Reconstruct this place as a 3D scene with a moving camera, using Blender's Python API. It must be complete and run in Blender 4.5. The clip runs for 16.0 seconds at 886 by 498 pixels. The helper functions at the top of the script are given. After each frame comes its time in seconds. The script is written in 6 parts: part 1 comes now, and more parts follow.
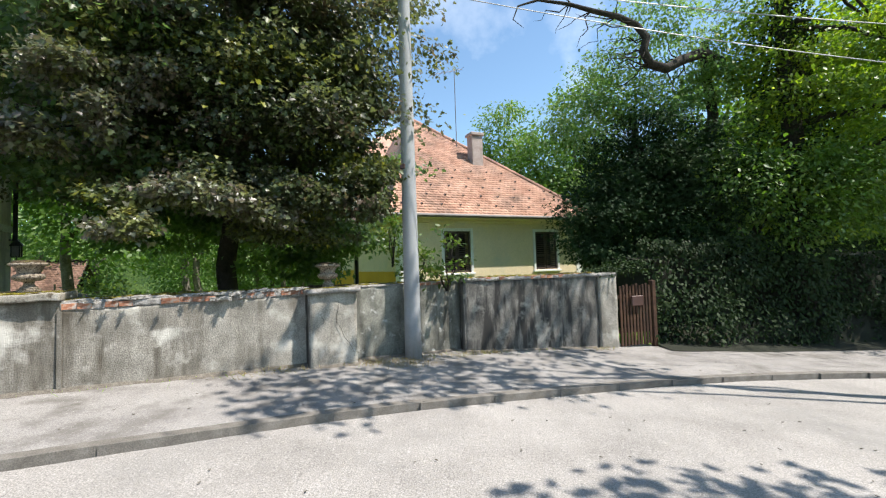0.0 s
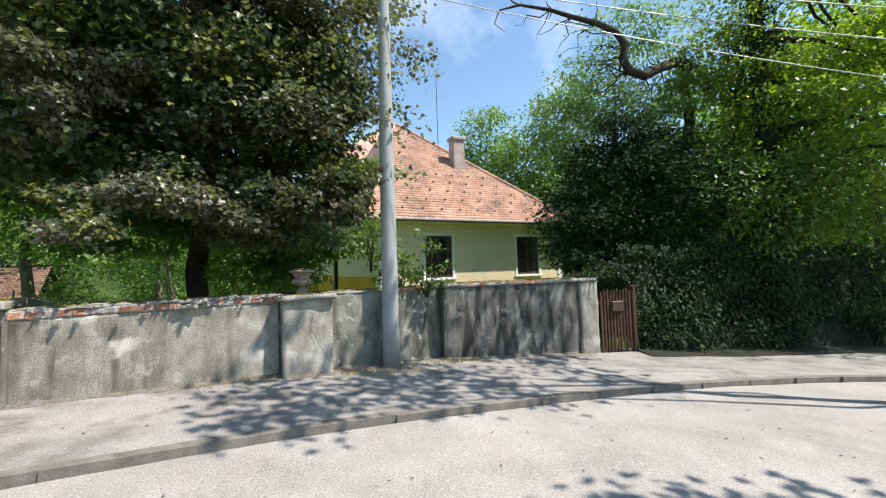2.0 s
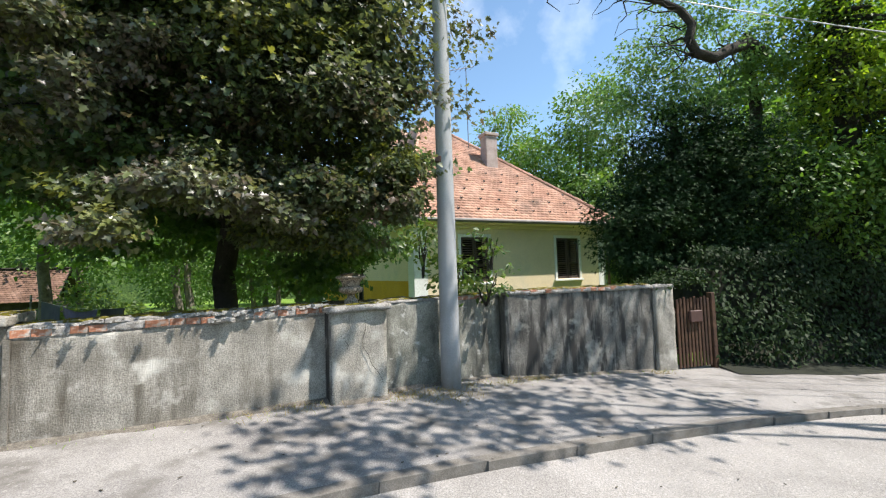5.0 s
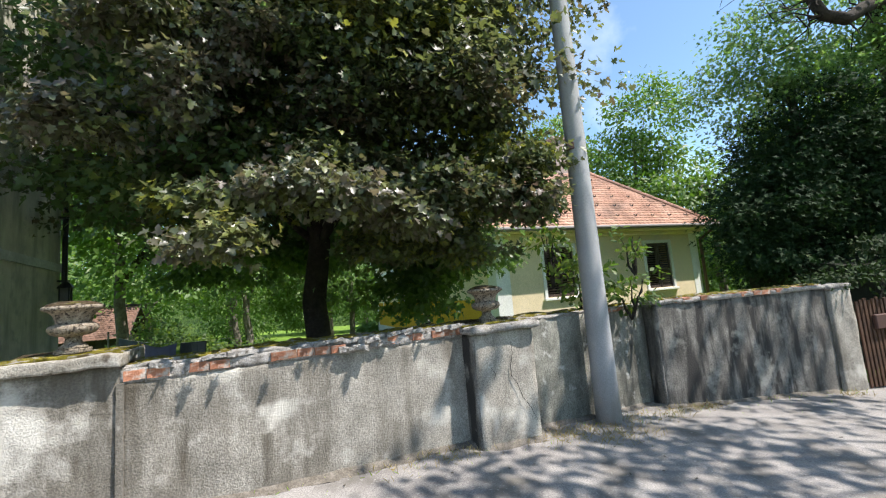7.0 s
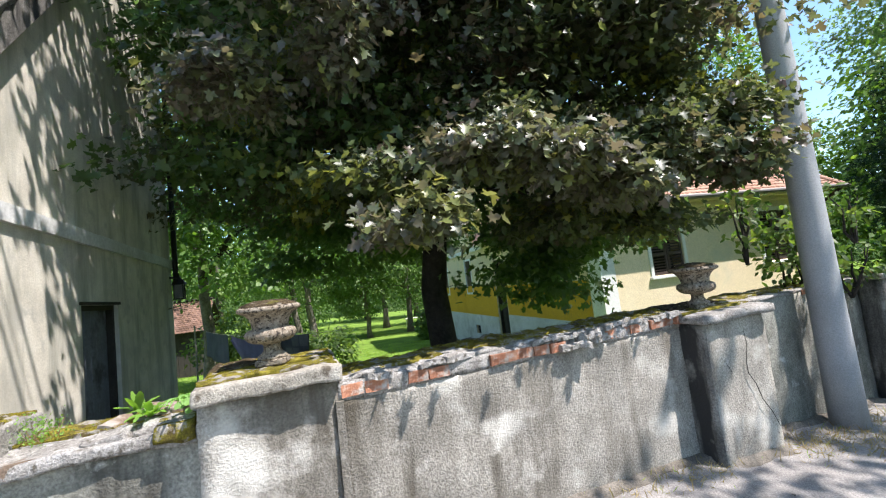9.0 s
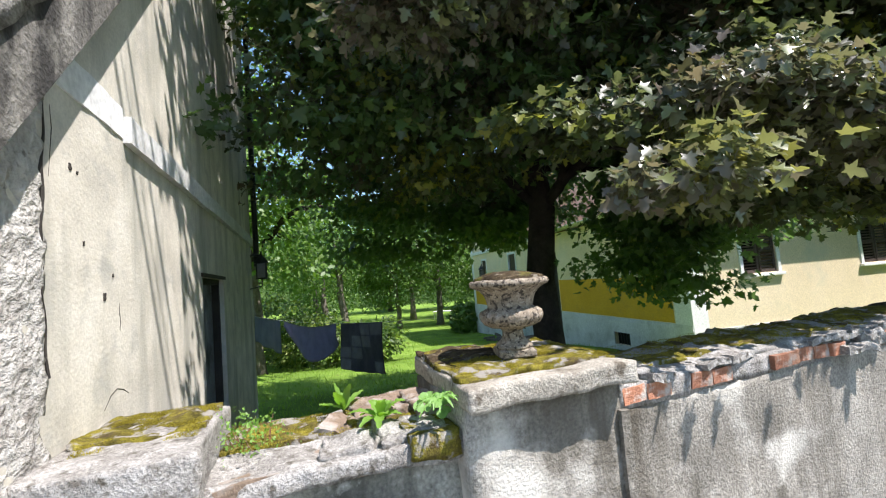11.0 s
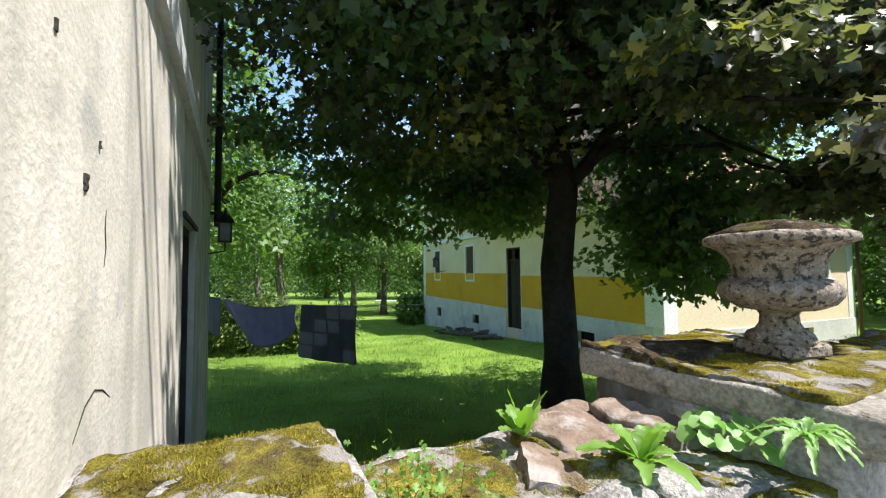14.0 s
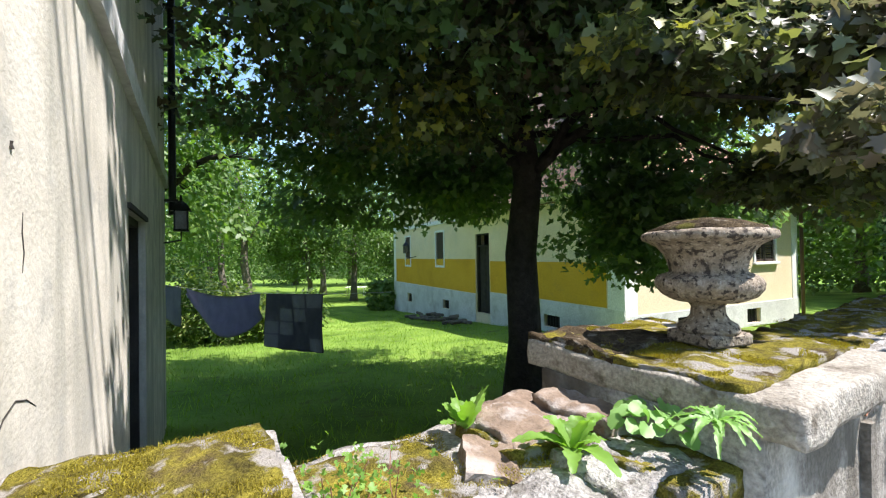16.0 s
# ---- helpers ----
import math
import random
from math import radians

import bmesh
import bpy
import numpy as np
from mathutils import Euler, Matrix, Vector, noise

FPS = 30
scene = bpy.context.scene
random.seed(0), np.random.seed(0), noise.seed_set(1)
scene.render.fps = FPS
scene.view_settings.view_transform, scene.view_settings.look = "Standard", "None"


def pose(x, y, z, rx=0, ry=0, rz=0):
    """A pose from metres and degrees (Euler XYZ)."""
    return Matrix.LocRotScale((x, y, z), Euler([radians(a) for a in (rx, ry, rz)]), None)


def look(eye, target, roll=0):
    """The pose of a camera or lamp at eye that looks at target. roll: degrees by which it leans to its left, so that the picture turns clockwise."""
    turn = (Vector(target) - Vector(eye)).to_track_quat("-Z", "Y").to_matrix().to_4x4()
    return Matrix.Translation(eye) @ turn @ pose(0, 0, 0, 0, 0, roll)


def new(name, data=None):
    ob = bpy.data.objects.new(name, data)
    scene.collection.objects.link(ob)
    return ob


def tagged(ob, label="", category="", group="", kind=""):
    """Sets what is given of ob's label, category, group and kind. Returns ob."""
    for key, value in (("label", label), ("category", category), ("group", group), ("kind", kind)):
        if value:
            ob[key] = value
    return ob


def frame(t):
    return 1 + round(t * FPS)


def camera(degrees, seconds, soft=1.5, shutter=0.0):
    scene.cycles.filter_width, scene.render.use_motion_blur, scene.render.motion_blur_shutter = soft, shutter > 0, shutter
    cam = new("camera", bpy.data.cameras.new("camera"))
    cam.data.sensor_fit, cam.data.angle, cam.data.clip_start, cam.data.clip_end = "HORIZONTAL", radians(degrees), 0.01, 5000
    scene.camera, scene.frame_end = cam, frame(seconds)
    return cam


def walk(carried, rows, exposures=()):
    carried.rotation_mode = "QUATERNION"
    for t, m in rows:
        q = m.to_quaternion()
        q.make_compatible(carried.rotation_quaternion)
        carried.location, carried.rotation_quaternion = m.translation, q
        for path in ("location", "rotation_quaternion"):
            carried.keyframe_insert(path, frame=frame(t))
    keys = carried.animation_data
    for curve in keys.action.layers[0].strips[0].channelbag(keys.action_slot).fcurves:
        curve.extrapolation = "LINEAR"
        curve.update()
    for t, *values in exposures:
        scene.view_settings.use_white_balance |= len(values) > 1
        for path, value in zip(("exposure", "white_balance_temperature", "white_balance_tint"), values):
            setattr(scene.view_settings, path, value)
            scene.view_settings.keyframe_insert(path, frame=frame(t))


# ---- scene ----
cam = camera(94.1, 16.0, soft=1.2)
PATH = [
    (0, (0.449, 1.315, 1.691), (0.334, 3.31, 1.773), -1.8),
    (0.5, (0.455, 1.308, 1.699), (0.368, 3.304, 1.784), -1.8),
    (1, (0.472, 1.338, 1.696), (0.408, 3.335, 1.784), -1.7),
    (1.5, (0.492, 1.417, 1.716), (0.446, 3.415, 1.799), -1.8),
    (2, (0.488, 1.487, 1.708), (0.459, 3.485, 1.809), -1.8),
    (2.5, (0.493, 1.543, 1.72), (0.465, 3.539, 1.835), -1.6),
    (3, (0.498, 1.618, 1.714), (0.448, 3.614, 1.829), -1.6),
    (3.5, (0.375, 1.759, 1.717), (0.307, 3.756, 1.824), -1.5),
    (6, (-0.916, 2.887, 1.805), (-1.035, 4.878, 1.949), -2.7),
    (6.5, (-1.236, 3.087, 1.737), (-1.453, 5.065, 1.947), -3.1),
    (7, (-1.674, 3.279, 1.727), (-1.924, 5.25, 1.955), -4.7),
    (7.5, (-2.065, 3.404, 1.752), (-2.341, 5.374, 1.967), -5.8),
    (8, (-2.42, 3.59, 1.863), (-2.777, 5.551, 2.038), -5.8),
    (8.5, (-2.815, 3.682, 1.929), (-3.214, 5.636, 2.07), -6.0),
    (9, (-3.213, 3.764, 1.889), (-3.645, 5.71, 2.057), -6.8),
    (9.5, (-3.597, 3.879, 1.907), (-4.097, 5.808, 2.079), -6.8),
    (10, (-3.967, 3.924, 1.913), (-4.502, 5.845, 2.068), -6.6),
    (12.5, (-5.337, 4.425, 1.883), (-5.722, 6.382, 2.03), -0.6),
    (13, (-5.487, 4.554, 1.883), (-5.796, 6.525, 2.027), -0.5),
    (13.5, (-5.6, 4.638, 1.836), (-5.834, 6.621, 1.952), -0.5),
    (14, (-5.691, 4.677, 1.787), (-5.908, 6.662, 1.888), -0.6),
    (14.5, (-5.69, 4.678, 1.781), (-5.889, 6.667, 1.841), -0.2),
    (15, (-5.67, 4.673, 1.797), (-5.861, 6.664, 1.832), -0.3),
    (15.5, (-5.652, 4.677, 1.805), (-5.825, 6.669, 1.84), -0.7),
    (16, (-5.618, 4.669, 1.822), (-5.699, 6.667, 1.849), -1.0),
]
EXPOSURES = [(0.0, 1.0, 6500, 12), (8.0, 1.10, 6400, 15), (9.3, 1.34, 6250, 17), (13.0, 1.28, 6250, 16), (16.0, 1.50, 6250, 17)]
walk(cam, [(t, look(*p)) for t, *p in PATH], EXPOSURES)

# ---- world and sun ----
SUN_AZ, SUN_EL = -11.0, 60.0      # degrees: compass angle from +x, height
world = bpy.data.worlds.new("sky")
scene.world = world
world.use_nodes = True
wn = world.node_tree
sky = wn.nodes.new("ShaderNodeTexSky")
sky.sky_type, sky.sun_disc = "NISHITA", False
sky.sun_elevation, sky.sun_rotation = radians(SUN_EL), radians(90 - SUN_AZ)
sky.air_density, sky.dust_density, sky.ozone_density = 1.0, 0.4, 1.0
# clear blue with thin high cloud
tint = wn.nodes.new("ShaderNodeMix")
tint.data_type, tint.blend_type = "RGBA", "MULTIPLY"
tint.inputs[0].default_value, tint.inputs[7].default_value = 1.0, (0.91, 1.03, 1.0, 1)
wn.links.new(sky.outputs["Color"], tint.inputs[6])
wco = wn.nodes.new("ShaderNodeTexCoord")
veil = wn.nodes.new("ShaderNodeTexNoise")
veil.inputs["Scale"].default_value, veil.inputs["Detail"].default_value, veil.inputs["Roughness"].default_value = 2.6, 7.0, 0.58
wn.links.new(wco.outputs["Generated"], veil.inputs["Vector"])
thin = wn.nodes.new("ShaderNodeMapRange")
thin.inputs["From Min"].default_value, thin.inputs["From Max"].default_value, thin.inputs["To Max"].default_value = 0.53, 0.80, 0.5
wn.links.new(veil.outputs["Fac"], thin.inputs["Value"])
haze = wn.nodes.new("ShaderNodeMix")
haze.data_type = "RGBA"
haze.inputs[7].default_value = (8.0, 8.3, 8.4, 1)
wn.links.new(thin.outputs["Result"], haze.inputs[0])
wn.links.new(tint.outputs[2], haze.inputs[6])
wn.links.new(haze.outputs[2], wn.nodes["Background"].inputs["Color"])
wn.nodes["Background"].inputs["Strength"].default_value = 0.12
sun_dir = Vector((math.cos(radians(SUN_AZ)) * math.cos(radians(SUN_EL)), math.sin(radians(SUN_AZ)) * math.cos(radians(SUN_EL)), math.sin(radians(SUN_EL))))
sun = new("sun", bpy.data.lights.new("sun", "SUN"))
sun.data.energy, sun.data.angle, sun.data.color = 4.4, radians(0.53), (1.0, 0.95, 0.87)
sun.matrix_world = look(sun_dir * 60, (0, 0, 0))

# ---- materials ----
def mat(name, cols, scale=3.0, rough=0.8, bump=0.3, fine=40.0, metal=0.0, stain=None, stain_scale=0.8, stain_at=(0.5, 0.62), streak=False, spec=0.4, per="", bump_dist=0.01, grain=(0.72, 1.15), vary=(0.65, 1.35), patch=None, patch_scale=1.5, patch_at=(0.58, 0.68)):
    """Base colour from two sizes of noise over cols, optional stain colour, relief from the fine noise."""
    m = bpy.data.materials.new(name)
    m.use_nodes = True
    t = m.node_tree
    N, L = t.nodes, t.links
    b = N["Principled BSDF"]
    co = N.new("ShaderNodeTexCoord")
    src = co.outputs["Object"]
    def noise_at(sc, detail=6.0, stretch=None):
        n = N.new("ShaderNodeTexNoise")
        n.inputs["Scale"].default_value, n.inputs["Detail"].default_value, n.inputs["Roughness"].default_value = sc, detail, 0.6
        if stretch:
            mp = N.new("ShaderNodeMapping")
            mp.inputs["Scale"].default_value = stretch
            L.new(src, mp.inputs["Vector"])
            L.new(mp.outputs["Vector"], n.inputs["Vector"])
        else:
            L.new(src, n.inputs["Vector"])
        return n.outputs["Fac"]
    def mix(kind, fac, a, c):
        x = N.new("ShaderNodeMix")
        x.data_type, x.blend_type = "RGBA", kind
        for sock, v in ((x.inputs[0], fac), (x.inputs[6], a), (x.inputs[7], c)):
            if hasattr(v, "is_linked"):
                L.new(v, sock)
            else:
                sock.default_value = (*v, 1) if isinstance(v, tuple) else v
        return x.outputs[2]
    ramp = N.new("ShaderNodeValToRGB")
    e = ramp.color_ramp.elements
    while len(e) < len(cols):
        e.new(0.5)
    for i, c in enumerate(cols):
        e[i].position = 0.3 + 0.4 * i / max(1, len(cols) - 1)
        e[i].color = (*c, 1)
    L.new(noise_at(scale), ramp.inputs["Fac"])
    col = ramp.outputs["Color"]
    gr = N.new("ShaderNodeValToRGB")
    gr.color_ramp.elements[0].position, gr.color_ramp.elements[0].color = 0.3, (grain[0],) * 3 + (1,)
    gr.color_ramp.elements[1].position, gr.color_ramp.elements[1].color = 0.7, (grain[1],) * 3 + (1,)
    fn = noise_at(fine, 4.0)
    L.new(fn, gr.inputs["Fac"])
    col = mix("MULTIPLY", 0.8, col, gr.outputs["Color"])
    if stain:
        sr = N.new("ShaderNodeValToRGB")
        sr.color_ramp.elements[0].position, sr.color_ramp.elements[1].position = stain_at
        L.new(noise_at(stain_scale, 5.0, (1, 1, 0.18) if streak else None), sr.inputs["Fac"])
        col = mix("MIX", sr.outputs["Color"], col, stain)
    if patch:
        pr = N.new("ShaderNodeValToRGB")
        pr.color_ramp.elements[0].position, pr.color_ramp.elements[1].position = patch_at
        L.new(noise_at(patch_scale, 8.0), pr.inputs["Fac"])
        col = mix("MIX", pr.outputs["Color"], col, patch)
    if per:
        rnd = N.new("ShaderNodeObjectInfo").outputs["Random"] if per == "object" else N.new("ShaderNodeNewGeometry").outputs["Random Per Island"]
        hs = N.new("ShaderNodeHueSaturation")
        mr = N.new("ShaderNodeMapRange")
        mr.inputs["To Min"].default_value, mr.inputs["To Max"].default_value = vary
        L.new(rnd, mr.inputs["Value"])
        L.new(mr.outputs["Result"], hs.inputs["Value"])
        L.new(col, hs.inputs["Color"])
        col = hs.outputs["Color"]
    L.new(col, b.inputs["Base Color"])
    b.inputs["Roughness"].default_value, b.inputs["Metallic"].default_value, b.inputs["Specular IOR Level"].default_value = rough, metal, spec
    if bump:
        bp = N.new("ShaderNodeBump")
        bp.inputs["Strength"].default_value, bp.inputs["Distance"].default_value = bump, bump_dist
        L.new(fn, bp.inputs["Height"])
        L.new(bp.outputs["Normal"], b.inputs["Normal"])
    return m


def leaf_mat(name, cols, rough=0.42, through_light=0.35, spec=0.5, clump=0.9, passes=None):
    """Leaf colours spread over the single leaves; thin, so that light comes through."""
    m = bpy.data.materials.new(name)
    m.use_nodes = True
    N, L = m.node_tree.nodes, m.node_tree.links
    b, out = N["Principled BSDF"], N["Material Output"]
    ramp = N.new("ShaderNodeValToRGB")
    e = ramp.color_ramp.elements
    while len(e) < len(cols):
        e.new(0.5)
    for i, (at, c) in enumerate(cols):
        e[i].position, e[i].color = at, (*c, 1)
    geo = N.new("ShaderNodeNewGeometry")
    nz = N.new("ShaderNodeTexNoise")
    nz.inputs["Scale"].default_value, nz.inputs["Detail"].default_value = clump, 2.0
    L.new(geo.outputs["Position"], nz.inputs["Vector"])
    far = N.new("ShaderNodeMapRange")
    far.inputs["From Min"].default_value, far.inputs["From Max"].default_value = 0.32, 0.68
    L.new(nz.outputs["Fac"], far.inputs["Value"])
    half = N.new("ShaderNodeMix")
    half.inputs["Factor"].default_value = 0.45
    L.new(geo.outputs["Random Per Island"], half.inputs["A"])
    L.new(far.outputs["Result"], half.inputs["B"])
    L.new(half.outputs["Result"], ramp.inputs["Fac"])
    L.new(ramp.outputs["Color"], b.inputs["Base Color"])
    b.inputs["Roughness"].default_value, b.inputs["Specular IOR Level"].default_value = rough, spec
    tr = N.new("ShaderNodeBsdfTranslucent")
    br = N.new("ShaderNodeHueSaturation")
    br.inputs["Value"].default_value, br.inputs["Saturation"].default_value = 1.9, 1.15
    L.new(ramp.outputs["Color"], br.inputs["Color"])
    glow = br.outputs["Color"]
    if passes:
        gm = N.new("ShaderNodeMix")
        gm.data_type = "RGBA"
        gm.inputs[0].default_value, gm.inputs[7].default_value = 0.6, (*passes, 1)
        L.new(glow, gm.inputs[6])
        glow = gm.outputs[2]
    L.new(glow, tr.inputs["Color"])
    mx = N.new("ShaderNodeMixShader")
    mx.inputs[0].default_value = through_light
    L.new(b.outputs[0], mx.inputs[1])
    L.new(tr.outputs[0], mx.inputs[2])
    L.new(mx.outputs[0], out.inputs["Surface"])
    return m


STUCCO = mat("weathered_stucco", [(0.20, 0.185, 0.155), (0.33, 0.305, 0.26), (0.45, 0.42, 0.36)], 2.2, 0.95, 0.9, 72, stain=(0.085, 0.073, 0.054), stain_scale=2.2, stain_at=(0.45, 0.64), streak=True, bump_dist=0.010, grain=(0.36, 1.45), patch=(0.58, 0.55, 0.485), patch_scale=2.4, patch_at=(0.55, 0.72))
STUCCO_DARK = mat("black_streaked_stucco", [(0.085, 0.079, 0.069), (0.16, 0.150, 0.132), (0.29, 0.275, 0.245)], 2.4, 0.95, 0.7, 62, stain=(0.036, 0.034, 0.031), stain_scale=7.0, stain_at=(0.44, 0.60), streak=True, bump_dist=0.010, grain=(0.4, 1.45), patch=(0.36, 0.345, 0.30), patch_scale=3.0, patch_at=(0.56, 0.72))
STUCCO_GREEN = mat("greenish_damp_stucco", [(0.14, 0.138, 0.112), (0.25, 0.245, 0.205), (0.37, 0.36, 0.31)], 2.4, 0.95, 0.8, 60, stain=(0.050, 0.048, 0.040), stain_scale=3.4, stain_at=(0.45, 0.66), streak=True, bump_dist=0.012, grain=(0.4, 1.4), patch=(0.46, 0.45, 0.41), patch_scale=7.0, patch_at=(0.60, 0.70))
CAPSTONE = mat("lichen_grey_mortar", [(0.17, 0.155, 0.14), (0.29, 0.275, 0.25), (0.42, 0.40, 0.375)], 9.0, 0.95, 1.0, 95, stain=(0.10, 0.088, 0.070), stain_scale=22, stain_at=(0.54, 0.68), bump_dist=0.012, grain=(0.45, 1.35), patch=(0.40, 0.385, 0.36), patch_scale=30, patch_at=(0.56, 0.66))
PIERCAP = mat("beige_lime_mortar", [(0.23, 0.205, 0.165), (0.35, 0.32, 0.265), (0.46, 0.43, 0.37)], 7.0, 0.95, 1.0, 95, stain=(0.11, 0.09, 0.065), stain_scale=16, stain_at=(0.55, 0.70), bump_dist=0.010, grain=(0.5, 1.3))
MOSS = mat("yellow_green_moss", [(0.060, 0.050, 0.016), (0.18, 0.155, 0.024), (0.31, 0.265, 0.042)], 12.0, 1.0, 1.0, 170, stain=(0.075, 0.055, 0.030), stain_scale=9.0, stain_at=(0.50, 0.66), spec=0.1, bump_dist=0.012, grain=(0.35, 1.45), patch=(0.30, 0.28, 0.25), patch_scale=13.0, patch_at=(0.53, 0.61))
DRY_MOSS = mat("dry_brown_moss", [(0.030, 0.022, 0.014), (0.070, 0.052, 0.030), (0.135, 0.100, 0.060)], 22.0, 1.0, 1.0, 150, stain=(0.22, 0.19, 0.15), stain_scale=18, stain_at=(0.58, 0.66), spec=0.1, bump_dist=0.012, grain=(0.35, 1.4), patch=(0.13, 0.12, 0.03), patch_scale=8.0, patch_at=(0.58, 0.66))
BRICK = mat("old_red_brick", [(0.20, 0.082, 0.052), (0.34, 0.15, 0.085), (0.43, 0.25, 0.16)], 8.0, 0.95, 0.9, 60, stain=(0.34, 0.30, 0.26), stain_scale=14, stain_at=(0.50, 0.66), per="object", bump_dist=0.008)
ROOFTILE = mat("clay_roof_tile", [(0.40, 0.21, 0.145), (0.50, 0.29, 0.205), (0.57, 0.36, 0.27)], 1.3, 0.9, 0.4, 30, stain=(0.20, 0.13, 0.10), stain_scale=0.9, stain_at=(0.5, 0.72), per="island", vary=(0.84, 1.16))
OLD_TILE = mat("weathered_brown_roof_tile", [(0.13, 0.075, 0.05), (0.20, 0.115, 0.08), (0.27, 0.165, 0.12)], 1.6, 0.95, 0.5, 30, per="island", vary=(0.75, 1.2))
HOUSE = mat("pale_yellow_render", [(0.67, 0.56, 0.36), (0.73, 0.61, 0.41), (0.77, 0.65, 0.46)], 0.7, 0.9, 0.25, 35, stain=(0.52, 0.49, 0.36), stain_scale=0.9, stain_at=(0.55, 0.8))
OCHRE = mat("ochre_yellow_render", [(0.55, 0.30, 0.015), (0.62, 0.35, 0.02), (0.66, 0.38, 0.03)], 0.9, 0.9, 0.25, 35, stain=(0.42, 0.25, 0.05), stain_scale=1.2, stain_at=(0.6, 0.85))
WHITE = mat("white_limewash", [(0.66, 0.66, 0.64), (0.74, 0.74, 0.72), (0.80, 0.80, 0.78)], 1.5, 0.9, 0.2, 30, stain=(0.55, 0.54, 0.50), stain_scale=1.5, stain_at=(0.55, 0.8))
PLINTH = mat("greyish_white_plinth", [(0.50, 0.50, 0.48), (0.60, 0.60, 0.58), (0.66, 0.66, 0.64)], 1.2, 0.9, 0.3, 25, stain=(0.34, 0.33, 0.30), stain_scale=1.4, stain_at=(0.52, 0.75))
SHUTTER = mat("dark_brown_louvre_paint", [(0.055, 0.038, 0.030), (0.080, 0.057, 0.045)], 6, 0.55, 0.2, 60)
BARN = mat("cream_old_plaster", [(0.46, 0.43, 0.36), (0.60, 0.56, 0.47), (0.70, 0.665, 0.575)], 3.0, 0.95, 0.4, 60, stain=(0.33, 0.32, 0.265), stain_scale=3.6, stain_at=(0.47, 0.66), streak=True, bump_dist=0.006, grain=(0.80, 1.08), patch=(0.40, 0.385, 0.335), patch_scale=4.2, patch_at=(0.54, 0.66))
RENDERCOAT = mat("coarse_grey_under_plaster", [(0.30, 0.28, 0.25), (0.48, 0.46, 0.42), (0.58, 0.56, 0.52)], 9, 1.0, 1.0, 34, stain=(0.16, 0.14, 0.12), stain_scale=14, stain_at=(0.6, 0.7), bump_dist=0.03)
ROAD = mat("worn_pale_asphalt", [(0.225, 0.210, 0.193), (0.288, 0.270, 0.248), (0.33, 0.31, 0.287)], 0.9, 0.95, 0.9, 75, stain=(0.215, 0.205, 0.19), stain_scale=0.7, stain_at=(0.52, 0.72), bump_dist=0.010, grain=(0.42, 1.52), patch=(0.42, 0.40, 0.375), patch_scale=38, patch_at=(0.60, 0.68))
PAVE = mat("grey_pavement_asphalt", [(0.188, 0.175, 0.164), (0.250, 0.235, 0.219), (0.30, 0.284, 0.264)], 1.4, 0.95, 0.6, 80, stain=(0.13, 0.12, 0.105), stain_scale=1.9, stain_at=(0.50, 0.68), bump_dist=0.010, grain=(0.45, 1.45), patch=(0.34, 0.325, 0.30), patch_scale=30, patch_at=(0.60, 0.70))
KERB = mat("concrete_kerb", [(0.11, 0.10, 0.084), (0.17, 0.155, 0.134), (0.235, 0.22, 0.195)], 4, 0.95, 0.7, 80, per="object", vary=(0.95, 1.05), bump_dist=0.008, grain=(0.55, 1.3))
POLE = mat("grey_concrete_pole", [(0.27, 0.275, 0.28), (0.33, 0.335, 0.34), (0.37, 0.375, 0.38)], 1.2, 0.7, 0.25, 90, stain=(0.24, 0.23, 0.21), stain_scale=3, stain_at=(0.58, 0.75), streak=True)
LAWN = mat("lawn_soil", [(0.075, 0.13, 0.02), (0.14, 0.23, 0.035), (0.21, 0.31, 0.055)], 0.8, 1.0, 0.6, 30, stain=(0.06, 0.05, 0.025), stain_scale=1.6, stain_at=(0.6, 0.75), spec=0.1, bump_dist=0.03)
BARK = mat("dark_bark", [(0.020, 0.017, 0.014), (0.04, 0.034, 0.028), (0.06, 0.05, 0.04)], 6, 0.95, 1.0, 22, spec=0.2, bump_dist=0.03)
BARK_GREY = mat("grey_park_bark", [(0.08, 0.07, 0.055), (0.14, 0.125, 0.10), (0.20, 0.18, 0.15)], 5, 0.95, 1.0, 20, spec=0.2, bump_dist=0.03)
STONE = mat("lichened_cast_stone", [(0.14, 0.11, 0.082), (0.25, 0.205, 0.15), (0.36, 0.305, 0.235)], 26, 0.95, 0.9, 120, stain=(0.045, 0.035, 0.027), stain_scale=42, stain_at=(0.52, 0.60), bump_dist=0.006, grain=(0.55, 1.3), patch=(0.42, 0.375, 0.31), patch_scale=55, patch_at=(0.60, 0.68))
METAL = mat("dull_zinc", [(0.16, 0.15, 0.14), (0.22, 0.21, 0.20)], 4, 0.55, 0.1, 50, metal=0.7)
BROWNPIPE = mat("brown_downpipe_paint", [(0.07, 0.035, 0.028), (0.10, 0.05, 0.04)], 4, 0.5, 0.1, 50)
BLACK = mat("black_iron", [(0.012, 0.012, 0.013), (0.022, 0.022, 0.023)], 6, 0.55, 0.2, 60)
WIRE = mat("aluminium_wire", [(0.30, 0.30, 0.30), (0.40, 0.40, 0.40)], 8, 0.5, 0.0, 50, metal=0.2)
GATE = mat("brown_weathered_gate_wood", [(0.035, 0.018, 0.011), (0.065, 0.032, 0.018), (0.09, 0.046, 0.025)], 6, 0.9, 0.5, 60, per="object")
